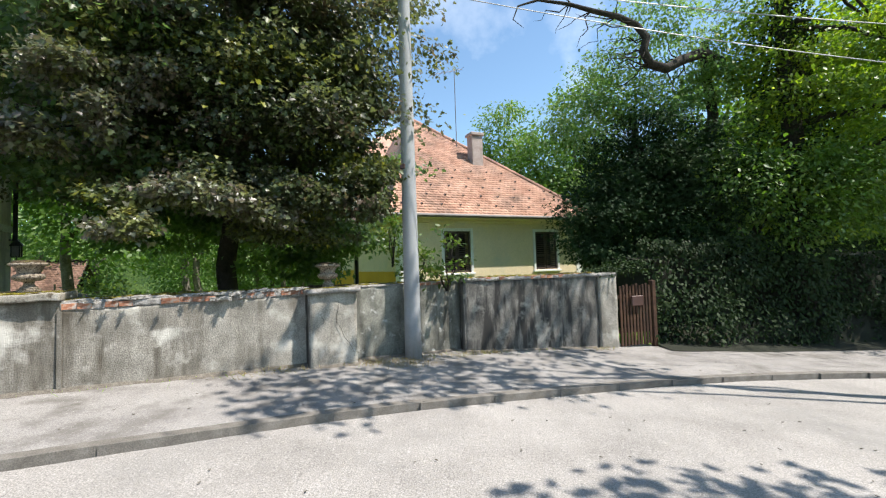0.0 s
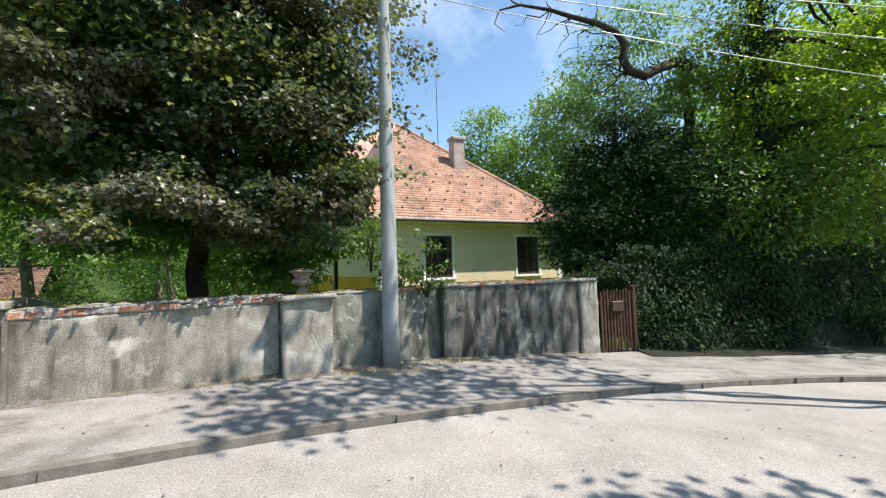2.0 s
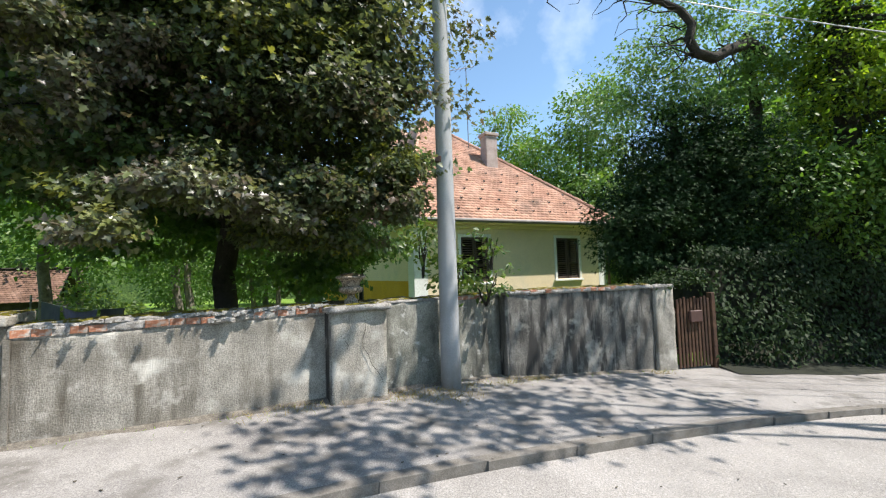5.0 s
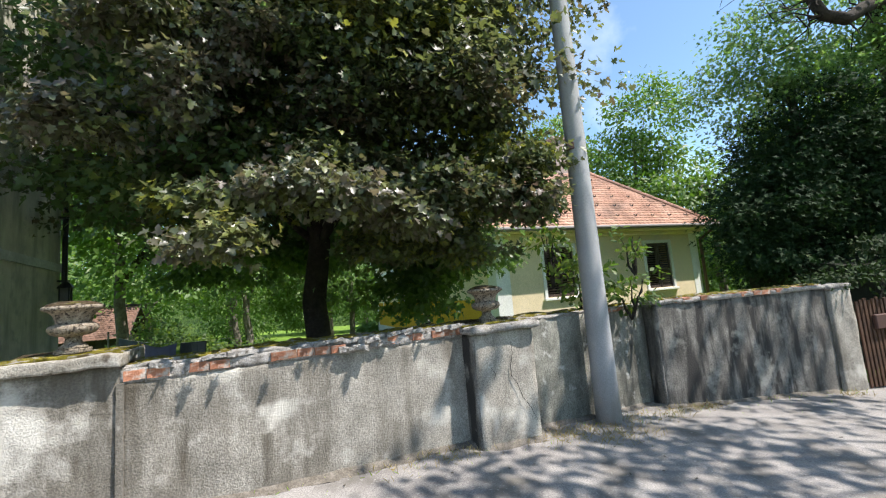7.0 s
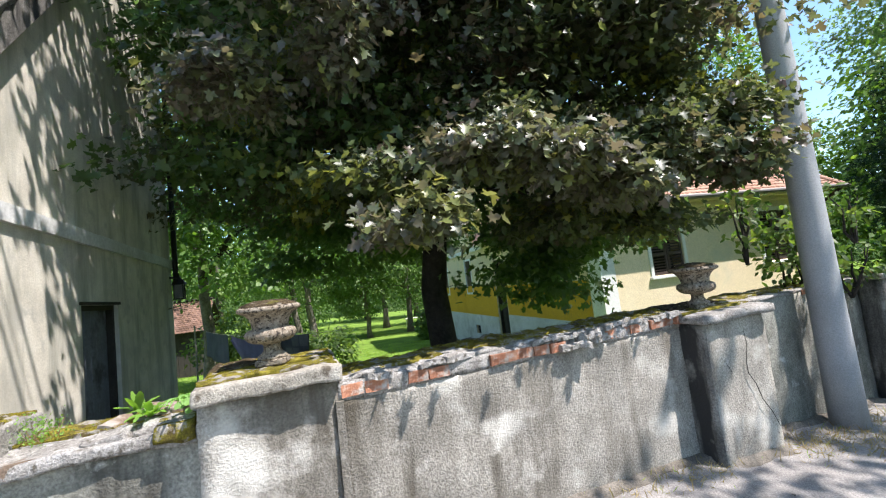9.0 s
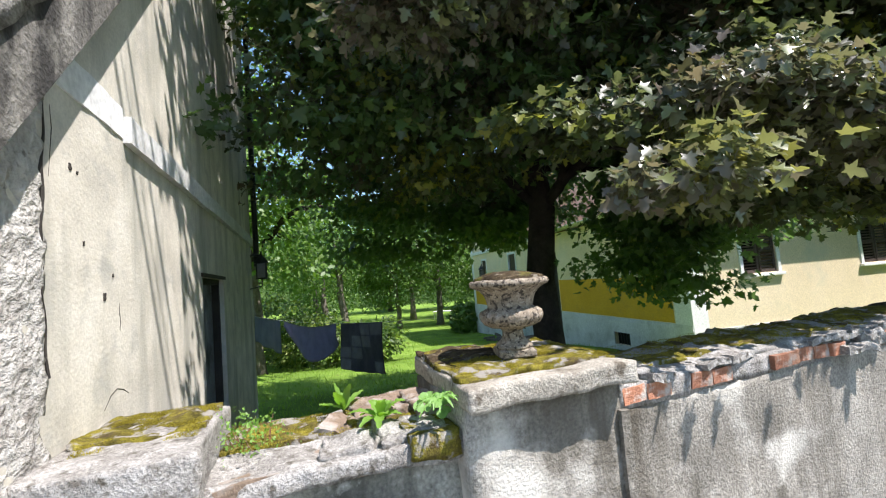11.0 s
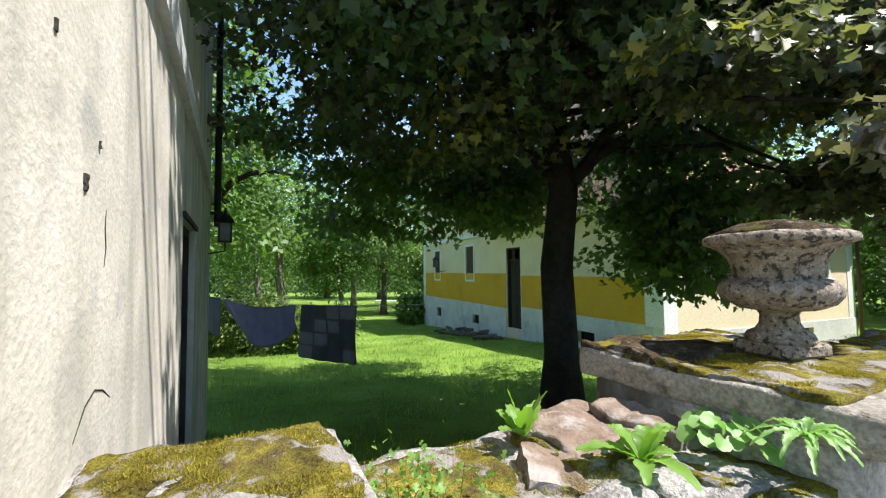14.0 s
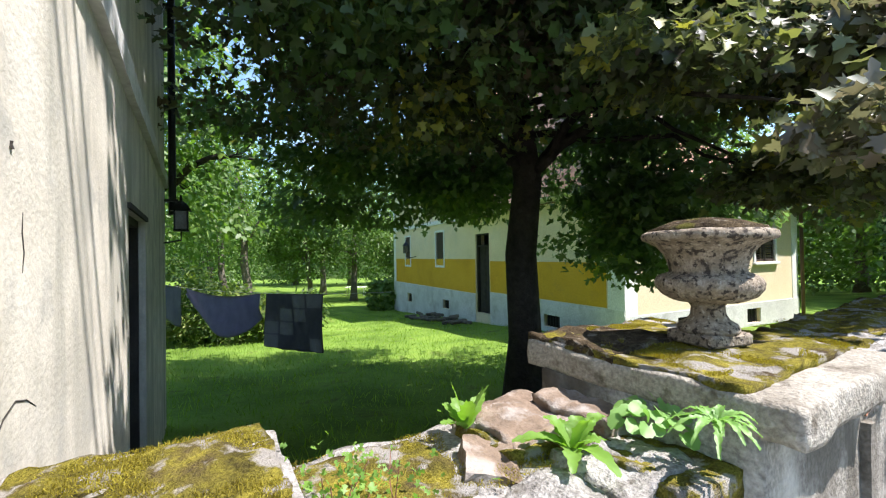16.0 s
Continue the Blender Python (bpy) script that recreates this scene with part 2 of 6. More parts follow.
DARKWOOD = mat("old_dark_wood", [(0.02, 0.017, 0.014), (0.045, 0.038, 0.03)], 6, 0.85, 0.4, 50)
SOIL = mat("dark_leaf_mould", [(0.012, 0.014, 0.008), (0.022, 0.024, 0.012)], 3, 1.0, 0.8, 30)
FOREST = mat("far_forest_green", [(0.02, 0.045, 0.012), (0.05, 0.09, 0.022), (0.09, 0.14, 0.035)], 0.9, 1.0, 1.0, 4.0, spec=0.1, bump_dist=0.6, grain=(0.4, 1.4))
EARTH = mat("dry_brown_earth", [(0.10, 0.086, 0.066), (0.15, 0.132, 0.108), (0.20, 0.18, 0.152)], 14, 1.0, 0.8, 70, bump_dist=0.01, grain=(0.5, 1.3))
# near-black paint in place of the darkness inside openings
VOID = mat("painted_dark_interior", [(0.006, 0.006, 0.006), (0.012, 0.011, 0.01)], 3, 1.0, 0.0, 20)
GREYDOOR = mat("blue_grey_door_paint", [(0.10, 0.11, 0.13), (0.16, 0.17, 0.20), (0.20, 0.21, 0.24)], 3, 0.8, 0.3, 40, stain=(0.05, 0.05, 0.05), stain_scale=3)
CLOTH_PURPLE = mat("grey_purple_cotton", [(0.17, 0.155, 0.25), (0.21, 0.19, 0.30), (0.24, 0.22, 0.34)], 3, 0.95, 0.3, 200, spec=0.1)
CLOTH_DARK = mat("charcoal_towel", [(0.095, 0.088, 0.100), (0.125, 0.115, 0.128)], 5, 1.0, 0.5, 150, spec=0.1)
CLOTH_MID = mat("grey_brown_towel_square", [(0.13, 0.12, 0.125), (0.165, 0.15, 0.152)], 5, 1.0, 0.5, 150, spec=0.1)
CLOTH_BLUE = mat("blue_grey_patterned_cotton", [(0.10, 0.11, 0.15), (0.15, 0.16, 0.21)], 3, 0.95, 0.3, 200, spec=0.1)
STRAW = leaf_mat("dry_grass_blade", [(0.0, (0.20, 0.15, 0.07)), (0.6, (0.32, 0.26, 0.13)), (1.0, (0.12, 0.14, 0.04))], 0.8, 0.25, 0.2)
BLADE = leaf_mat("lawn_blade", [(0.0, (0.10, 0.18, 0.025)), (0.6, (0.18, 0.29, 0.04)), (1.0, (0.30, 0.40, 0.07))], 0.6, 0.4, 0.2)
# one maple's leaf in plain, sunlit and shaded copies: the light is in the colour
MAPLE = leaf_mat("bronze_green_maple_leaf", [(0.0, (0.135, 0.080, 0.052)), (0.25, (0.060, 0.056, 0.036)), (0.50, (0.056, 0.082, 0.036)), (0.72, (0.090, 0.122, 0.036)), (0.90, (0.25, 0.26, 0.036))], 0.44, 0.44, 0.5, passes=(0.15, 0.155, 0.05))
BRONZE_SUNLIT = leaf_mat("sunlit_bronze_maple_leaf", [(0.0, (0.17, 0.120, 0.092)), (0.35, (0.095, 0.092, 0.066)), (0.60, (0.095, 0.118, 0.056)), (0.80, (0.15, 0.175, 0.05)), (0.95, (0.28, 0.27, 0.045))], 0.38, 0.38, 0.7, passes=(0.20, 0.18, 0.07))
MAPLE_SHADE = leaf_mat("shaded_green_maple_leaf", [(0.0, (0.050, 0.075, 0.038)), (0.5, (0.062, 0.112, 0.040)), (0.8, (0.10, 0.150, 0.045)), (1.0, (0.26, 0.29, 0.05))], 0.40, 0.52, 0.55, passes=(0.17, 0.28, 0.06))
IVY = leaf_mat("dark_ivy_leaf", [(0.0, (0.010, 0.021, 0.007)), (0.6, (0.020, 0.040, 0.011)), (1.0, (0.038, 0.062, 0.017))], 0.65, 0.15, 0.2)
YEW = leaf_mat("dark_yew_needle", [(0.0, (0.012, 0.030, 0.012)), (0.7, (0.022, 0.048, 0.016)), (1.0, (0.045, 0.075, 0.022))], 0.75, 0.2, 0.2)
GREEN = leaf_mat("fresh_green_leaf", [(0.0, (0.035, 0.066, 0.016)), (0.45, (0.075, 0.125, 0.028)), (0.75, (0.14, 0.185, 0.04)), (1.0, (0.25, 0.28, 0.06))], 0.5, 0.45, 0.4)
LIME = leaf_mat("sunlit_yellow_green_leaf", [(0.0, (0.055, 0.10, 0.018)), (0.4, (0.12, 0.19, 0.030)), (0.75, (0.22, 0.29, 0.045)), (1.0, (0.36, 0.40, 0.09))], 0.45, 0.5, 0.4, clump=0.7)
LOCUST = leaf_mat("feathery_pale_green_leaf", [(0.0, (0.075, 0.135, 0.045)), (0.5, (0.12, 0.20, 0.065)), (1.0, (0.20, 0.28, 0.09))], 0.5, 0.5, 0.4)
PARK = leaf_mat("park_tree_leaf", [(0.0, (0.06, 0.115, 0.022)), (0.6, (0.10, 0.18, 0.034)), (1.0, (0.17, 0.24, 0.05))], 0.5, 0.38)
WEED = leaf_mat("bright_weed_leaf", [(0.0, (0.10, 0.20, 0.035)), (0.6, (0.16, 0.29, 0.05)), (1.0, (0.24, 0.36, 0.09))], 0.5, 0.4)
MOSS_BLADE = leaf_mat("moss_tuft", [(0.0, (0.075, 0.062, 0.018)), (0.5, (0.21, 0.180, 0.026)), (0.85, (0.34, 0.30, 0.048)), (1.0, (0.16, 0.11, 0.05))], 0.9, 0.3, 0.1, clump=9.0)
BRICK_DULL = mat("pale_worn_brick", [(0.12, 0.088, 0.062), (0.19, 0.138, 0.098), (0.28, 0.225, 0.175)], 9.0, 0.95, 0.9, 60, stain=(0.30, 0.27, 0.24), stain_scale=10, stain_at=(0.5, 0.66), bump_dist=0.008)
WEED_BLUE = leaf_mat("grey_green_weed_leaf", [(0.0, (0.12, 0.25, 0.055)), (0.6, (0.19, 0.34, 0.09)), (1.0, (0.30, 0.45, 0.15))], 0.5, 0.35)


# ---- mesh helpers ----
def part(name, bm, material, parent=None, label="", smooth=False):
    """Links a bmesh (or mesh) as one mesh object under parent."""
    if isinstance(bm, bmesh.types.BMesh):
        me = bpy.data.meshes.new(name)
        bm.normal_update()
        bm.to_mesh(me)
        bm.free()
    else:
        me = bm
    if not me.materials:
        me.materials.append(material)
    if smooth:
        me.polygons.foreach_set("use_smooth", [True] * len(me.polygons))
    ob = new(name, me)
    if parent:
        ob.parent = parent
    if label:
        ob["label"] = label
    return ob


def thing(name, at, label, category, group="", kind="", turn=0.0):
    ob = new(name)
    ob.matrix_basis = pose(*at, 0, 0, turn)
    ob.empty_display_size = 0.1
    return tagged(ob, label, category, group, kind)


def box(bm, lo, hi, m=None, bevel=0.0):
    g = bmesh.ops.create_cube(bm, size=1.0)
    c, s = (Vector(lo) + Vector(hi)) / 2, Vector(hi) - Vector(lo)
    mm = Matrix.Translation(c) @ Matrix.Diagonal((*s, 1))
    bmesh.ops.transform(bm, matrix=(m @ mm) if m else mm, verts=g["verts"])
    if bevel:
        es = list({e for v in g["verts"] for e in v.link_edges})
        bmesh.ops.bevel(bm, geom=es, offset=bevel, segments=1, affect="EDGES")
    return bm


def boxes(*items, bevel=0.0, m=None):
    bm = bmesh.new()
    for lo, hi in items:
        box(bm, lo, hi, m, bevel)
    return bm


def tube(bm, pts, radii, seg=8, cap=True):
    """A tapered tube along pts."""
    pts = [Vector(p) for p in pts]
    if not isinstance(radii, (list, tuple)):
        radii = [radii] * len(pts)
    rings = []
    for i, p in enumerate(pts):
        d = (pts[min(i + 1, len(pts) - 1)] - pts[max(i - 1, 0)]).normalized()
        a = d.orthogonal().normalized() if i == 0 else (side - d * side.dot(d)).normalized()
        side = a
        b = d.cross(a)
        rings.append([bm.verts.new(p + (a * math.cos(k * math.tau / seg) + b * math.sin(k * math.tau / seg)) * radii[i]) for k in range(seg)])
    for r, s in zip(rings, rings[1:]):
        for k in range(seg):
            bm.faces.new((r[k], r[(k + 1) % seg], s[(k + 1) % seg], s[k]))
    if cap:
        bm.faces.new(rings[0][::-1])
        bm.faces.new(rings[-1])
    return bm


def lathe(profile, seg=32, wobble=0.0):
    bm = bmesh.new()
    rings = []
    for r, z in profile:
        rings.append([bm.verts.new((r * math.cos(k * math.tau / seg), r * math.sin(k * math.tau / seg), z)) for k in range(seg)])
    for a, b in zip(rings, rings[1:]):
        for k in range(seg):
            bm.faces.new((a[k], a[(k + 1) % seg], b[(k + 1) % seg], b[k]))
    bm.faces.new(rings[0][::-1])
    bm.faces.new(rings[-1])
    if wobble:
        for v in bm.verts:
            v.co += Vector(noise.noise_vector(v.co * 9)) * wobble
    return bm


def lump(lo, hi, step, amp, freq=6.0, keep_bottom=False, m=None, seed=0.0):
    """A worn block: a box cut into a grid, its faces pushed about by noise."""
    lo, hi = Vector(lo), Vector(hi)
    n = [max(1, round((hi[i] - lo[i]) / step)) for i in range(3)]
    n = [min(k, 140) for k in n]
    bm = bmesh.new()
    grid = {}
    def vert(i, j, k):
        key = (i, j, k)
        if key not in grid:
            p = Vector((lo[0] + (hi[0] - lo[0]) * i / n[0], lo[1] + (hi[1] - lo[1]) * j / n[1], lo[2] + (hi[2] - lo[2]) * k / n[2]))
            w = m @ p if m else p
            q = w * freq + Vector((seed, seed, seed))
            a = amp * (0.0 if keep_bottom and k == 0 else 1.0)
            w = w + Vector(noise.noise_vector(q)) * a + Vector(noise.noise_vector(q * 3.1)) * a * 0.4 + Vector(noise.noise_vector(q * 9.0)) * a * 0.22
            grid[key] = bm.verts.new(w)
        return grid[key]
    for ax in range(3):
        b, c = (ax + 1) % 3, (ax + 2) % 3
        for side in (0, n[ax]):
            for p in range(n[b]):
                for q in range(n[c]):
                    f = []
                    for dp, dq in ((0, 0), (1, 0), (1, 1), (0, 1)):
                        ijk = [0, 0, 0]
                        ijk[ax], ijk[b], ijk[c] = side, p + dp, q + dq
                        f.append(vert(*ijk))
                    bm.faces.new(f if side else f[::-1])
    return bm


def soup(name, V, F):
    """A mesh out of vertex and triangle arrays."""
    me = bpy.data.meshes.new(name)
    V, F = np.asarray(V, np.float32), np.asarray(F, np.int32)
    me.vertices.add(len(V))
    me.vertices.foreach_set("co", V.ravel())
    me.loops.add(F.size)
    me.loops.foreach_set("vertex_index", F.ravel())
    me.polygons.add(len(F))
    me.polygons.foreach_set("loop_start", np.arange(0, F.size, F.shape[1], dtype=np.int32))
    me.update(calc_edges=True)
    return me


def fan(outline, fold=0.12):
    """A leaf shape: outline points (x across, y along), fanned about the middle rib, its sides folded up."""
    V = [(0, 0.42, 0)] + [(x, y, abs(x) * fold - 0.10 * y * y) for x, y in outline]
    k = len(outline)
    return np.array(V), np.array([(0, 1 + i, 1 + (i + 1) % k) for i in range(k)])


MAPLE_LEAF = fan([(0, 0.06), (0.34, -0.10), (0.26, 0.14), (0.66, 0.36), (0.25, 0.46), (0.30, 0.74), (0, 1.05), (-0.30, 0.74), (-0.25, 0.46), (-0.66, 0.36), (-0.26, 0.14), (-0.34, -0.10)], 0.3)
OVAL_LEAF = fan([(0, 0), (0.26, 0.35), (0.18, 0.75), (0, 1.0), (-0.18, 0.75), (-0.26, 0.35)])
SPRIG = fan([(0, 0), (0.10, 0.2), (0.45, 0.45), (0.12, 0.5), (0.30, 0.85), (0, 1.0), (-0.32, 0.8), (-0.12, 0.5), (-0.42, 0.4), (-0.10, 0.2)], 0.25)
ROUND_LEAF = fan([(0, 0.06), (0.30, 0.0), (0.5, 0.3), (0.42, 0.66), (0.2, 0.78), (0, 0.72), (-0.2, 0.78), (-0.42, 0.66), (-0.5, 0.3), (-0.30, 0.0)], 0.25)
CLUMP = fan([(0, 0), (0.5, 0.15), (0.32, 0.4), (0.62, 0.7), (0.15, 0.75), (0, 1.1), (-0.2, 0.7), (-0.6, 0.75), (-0.3, 0.4), (-0.5, 0.1)], 0.4)
NEEDLE = (np.array([(0, 0, 0), (0.09, 0.5, 0), (0, 1.0, -0.1), (-0.09, 0.5, 0), (0.42, 0.62, 0.05), (0.06, 0.3, 0), (-0.42, 0.62, 0.05), (-0.06, 0.3, 0)]), np.array([(0, 1, 3), (3, 1, 2), (5, 4, 1), (7, 3, 6)]))
BLADE_SHAPE = (np.array([(-0.04, 0, 0), (0.04, 0, 0), (0.03, 0.6, 0.06), (0, 1.0, 0.22)]), np.array([(0, 1, 2), (0, 2, 3)]))


def unit(a):
    return a / np.maximum(np.linalg.norm(a, axis=1, keepdims=True), 1e-6)


def leaf_mesh(name, P, along, up, size, shape):
    """One mesh of many leaves at P, pointing along, facing up, of the given sizes."""
    SV, SF = shape
    Y = unit(along)
    X = unit(np.cross(Y, up))
    Z = np.cross(X, Y)
    V = P[:, None] + size[:, None, None] * (SV[None, :, 0:1] * X[:, None] + SV[None, :, 1:2] * Y[:, None] + SV[None, :, 2:3] * Z[:, None])
    F = SF[None] + (np.arange(len(P)) * len(SV))[:, None, None]
    return soup(name, V.reshape(-1, 3), F.reshape(-1, SF.shape[1]))


def cloud(rng, centre, radii, twigs, per=14, spread=0.25, shell=0.55, flat=0.5, lumps=0.28, freq=1.6, pad=0):
    """Leaf places and ways: twigs through the outer part of an uneven ellipsoid, leaves about each twig."""
    d = unit(rng.normal(size=(twigs, 3)))
    r = shell + (1 - shell) * rng.random(twigs) ** 0.6
    k = np.array([1 + lumps * noise.noise(Vector(v) * freq + Vector(centre)) for v in d])
    c = np.array(centre) + d * np.array(radii) * (r * k)[:, None]
    if pad:    # boughs: twigs gather in flat drooping pads
        own = rng.integers(0, max(1, twigs // pad), twigs)
        q = rng.normal(size=(twigs, 2)) * min(0.36, 0.45 * min(radii[0], radii[1]))
        c = c[own] + np.column_stack([q, -0.30 * (q ** 2).sum(1) + rng.normal(size=twigs) * 0.06])
    P = np.repeat(c, per, 0) + rng.normal(size=(twigs * per, 3)) * np.array((spread, spread, spread * flat))
    out = unit((P - np.array(centre)) / np.array(radii))
    way = unit(out * np.array((1, 1, 0.3)) + rng.normal(size=P.shape) * 0.7 + np.array((0, 0, -0.45)))
    up = unit(rng.normal(size=P.shape) * 0.55 + np.array((0.2, -0.1, 0.8)) + out * 0.5)
    return P, way, up


def foliage(name, rng, lobes, size, shape, **kw):
    """A crown mesh from lobes (centre, radii, twigs)."""
    got = [cloud(rng, c, r, n, **kw) for c, r, n in lobes]
    P, W, U = (np.concatenate([g[i] for g in got]) for i in range(3))
    return leaf_mesh(name, P, W, U, size * rng.uniform(0.6, 1.25, len(P)), shape)


def limb(bm, a, b, r0, r1, rng, n=6, wob=0.12, seg=7):
    a, b = Vector(a), Vector(b)
    d = (b - a).length
    pts = [a.lerp(b, i / n) + Vector(rng.normal(size=3)) * (wob * d / n if 0 < i < n else 0) for i in range(n + 1)]
    tube(bm, pts, [r0 + (r1 - r0) * i / n for i in range(n + 1)], seg)
    return pts

# ---- plan: u runs along the street wall, v away from the street into the garden ----
MU = pose(-4.99, 5.57, 0, 0, 0, 33.5)
CU, SU = math.cos(radians(33.5)), math.sin(radians(33.5))
MH = pose(-1.72, 14.65, 0, 0, 0, 27.7)      # house: x along its street front, y along its side


def uv(u, v, z=0.0):
    return MU @ Vector((u, v, z))


def pave_z(x):
    x = np.clip(x, -16, 16)
    return 0.07 - 0.064 * x


def road_z(x):
    return pave_z(x) - 0.085


def garden_z(u, v):
    u = np.clip(u, -30, 25)
    return 0.2 - 0.068 * np.minimum(v, 22) - 0.02 * u - 0.012 * np.clip(v - 22, 0, 60)


def split(u):
    """Where street ground turns into garden ground, hidden under the wall."""
    return np.interp(u, [-60, -2, 0, 6.5, 10, 12.4, 15.7, 30, 60], [0.4, 0.4, 0.42, 0.42, -0.35, -1.3, -2.2, -4, -6])


def gz(x, y):
    """Height of the garden at a place."""
    d = (x + 4.99, y - 5.57)
    return float(garden_z(d[0] * CU + d[1] * SU, -d[0] * SU + d[1] * CU))


# ---- ground ----
us = np.concatenate([[-900, -400, -200, -110, -70], np.arange(-50, 50.1, 0.8), [70, 110, 200, 400, 900]])
vs = np.concatenate([[-900, -400, -160, -80, -40, -20], np.arange(-12, -0.5, 1.0), [-0.05, 0.05], np.arange(0.6, 50, 0.7), [60, 90, 160, 400, 900]])
GV, GF = [], []
for j, v in enumerate(vs):
    for i, u in enumerate(us):
        vv = v + split(u)
        w = uv(u, vv)
        z = garden_z(u, vv) if v > 0 else road_z(w.x) - 0.06
        z += 0.05 * noise.noise(Vector((u * 0.5, v * 0.5, 0))) if v > 1 else 0.0
        GV.append((w.x, w.y, z))
nu = len(us)
for j in range(len(vs) - 1):
    for i in range(nu - 1):
        GF.append((j * nu + i, j * nu + i + 1, (j + 1) * nu + i + 1, (j + 1) * nu + i))
tagged(part("ground", soup("ground", GV, GF), LAWN, smooth=True), "mown green park lawn with bare shaded soil", "ground", kind="structure")

# kerb line of the street, from left to right
KERB_LINE = [(-22, -9.6), (-14, -3.3), (-9, 0.35), (-6, 2.45), (-3.26, 4.4), (-1.92, 5.22), (-1.01, 5.80), (0.55, 6.56), (1.72, 7.09), (3.61, 7.91), (5.78, 8.61), (7.6, 9.02), (11, 9.5), (16, 9.7), (26, 9.2)]


def along(line, step):
    """Places at even steps along a line, with the way to the left of travel."""
    pts = [Vector((*p, 0)) for p in line]
    out, rest = [], 0.0
    for a, b in zip(pts, pts[1:]):
        d = (b - a).length
        w = (b - a).normalized()
        while rest < d:
            out.append((a + w * rest, w))
            rest += step
        rest -= d
    return out


def smooth_line(line, times=2):
    for _ in range(times):
        nxt = [line[0]]
        for a, b in zip(line, line[1:]):
            nxt += [(a[0] * 0.75 + b[0] * 0.25, a[1] * 0.75 + b[1] * 0.25), (a[0] * 0.25 + b[0] * 0.75, a[1] * 0.25 + b[1] * 0.75)]
        line = nxt + [line[-1]]
    return line


KL = smooth_line(KERB_LINE)
stations = along(KL, 0.25)


def strip(name, offsets, zf, material, label, bumpy=0.0):
    """A ribbon beside the kerb line at the given offsets (left is positive)."""
    V, F = [], []
    k = len(offsets)
    for p, w in stations:
        n = Vector((-w.y, w.x, 0))
        for o in offsets:
            q = p + n * o
            V.append((q.x, q.y, zf(q.x) + bumpy * noise.noise(q * 0.9) + 0.3 * bumpy * noise.noise(q * 4)))
    for i in range(len(stations) - 1):
        for j in range(k - 1):
            F.append((i * k + j, (i + 1) * k + j, (i + 1) * k + j + 1, i * k + j + 1))
    ob = part(name, soup(name, V, F), material, smooth=True)
    return tagged(ob, label, name, kind="structure")


strip("road", [-7.5, -6.5, -5.5, -4.5, -3.5, -2.5, -1.5, -0.75, -0.25, 0.0], road_z, ROAD, "sun-bleached pale grey asphalt street with leaf shadows", 0.012)
strip("pavement", [0.13, 0.4, 0.8, 1.2, 1.6, 2.0, 2.4, 2.8, 3.2, 3.6, 4.0], pave_z, PAVE, "patched cracked grey asphalt pavement beside the wall", 0.012)
strip("far_pavement", [-9.6, -8.9, -8.2, -7.6], pave_z, PAVE, "grey asphalt edge across the street", 0.012)

kerb = tagged(new("kerb"), "low worn concrete kerb stones along the street", "kerb", kind="structure")
kerb_me = None
for p, w in along(KL, 1.0):
    if not -20 < p.x < 24:
        continue
    if kerb_me is None:
        bm = lump((-0.004, 0.0, -0.16), (1.004, 0.136, 0.0), 0.08, 0.005, 5)
        kerb_me = bpy.data.meshes.new("kerb_stone")
        bm.to_mesh(kerb_me)
        bm.free()
        kerb_me.materials.append(KERB)
    ob = new("kerb_stone", kerb_me)
    ob.parent = kerb
    tilt = math.degrees(math.atan(-0.064 * w.x))
    ob.matrix_basis = pose(p.x, p.y, float(pave_z(p.x)) + 0.006, 0, -tilt, math.degrees(math.atan2(w.y, w.x)))


# ---- street wall ----
def wall_run(name, a, b, top, thick, material, label, seed, step=0.06, amp=0.012):
    """A stretch of plastered wall from a to b, given in u, v, of the street face."""
    a, b = Vector((*a, 0)), Vector((*b, 0))
    m = MU @ Matrix.Translation(a) @ Matrix.Rotation(math.atan2(b.y - a.y, b.x - a.x), 4, "Z")
    bm = lump((0, 0, -0.75), ((b - a).length, thick, top), step, amp, 3.5, m=m, seed=seed)
    ob = part(name, bm, material, smooth=True)
    return tagged(ob, label, "wall", kind="structure"), m


W1, M1 = wall_run("wall_middle", (0.70, 0.02), (3.62, 0.18), 1.31, 0.46, STUCCO, "roughcast grey garden wall with damp stains", 1)
WP, MP = wall_run("wall_pier_left", (0.0, 0.0), (0.70, 0.02), 1.43, 0.62, STUCCO, "broad plastered wall pier with urn on top", 2)
WQ, MQ = wall_run("wall_pier_right", (3.59, -0.05), (4.33, -0.02), 1.33, 0.62, STUCCO, "cracked plastered wall pier with urn on top", 3)
W2, M2 = wall_run("wall_behind_pole", (4.33, 0.22), (6.55, 0.31), 1.37, 0.40, STUCCO_GREEN, "damp greenish-grey garden wall behind the pole", 4)
W3, M3 = wall_run("wall_right", (6.48, 0.08), (9.42, -0.59), 1.38, 0.42, STUCCO_DARK, "black-streaked sloping garden wall beside the gate", 5)
WE, ME = wall_run("wall_end_pier", (9.42, -0.63), (9.86, -0.73), 1.36, 0.46, STUCCO, "grey wall end pier beside the gate", 6)
WL, ML = wall_run("wall_low", (-1.30, 0.09), (0.02, 0.12), 1.27, 0.50, STUCCO_GREEN, "low roughcast wall between pier and cream building", 7)

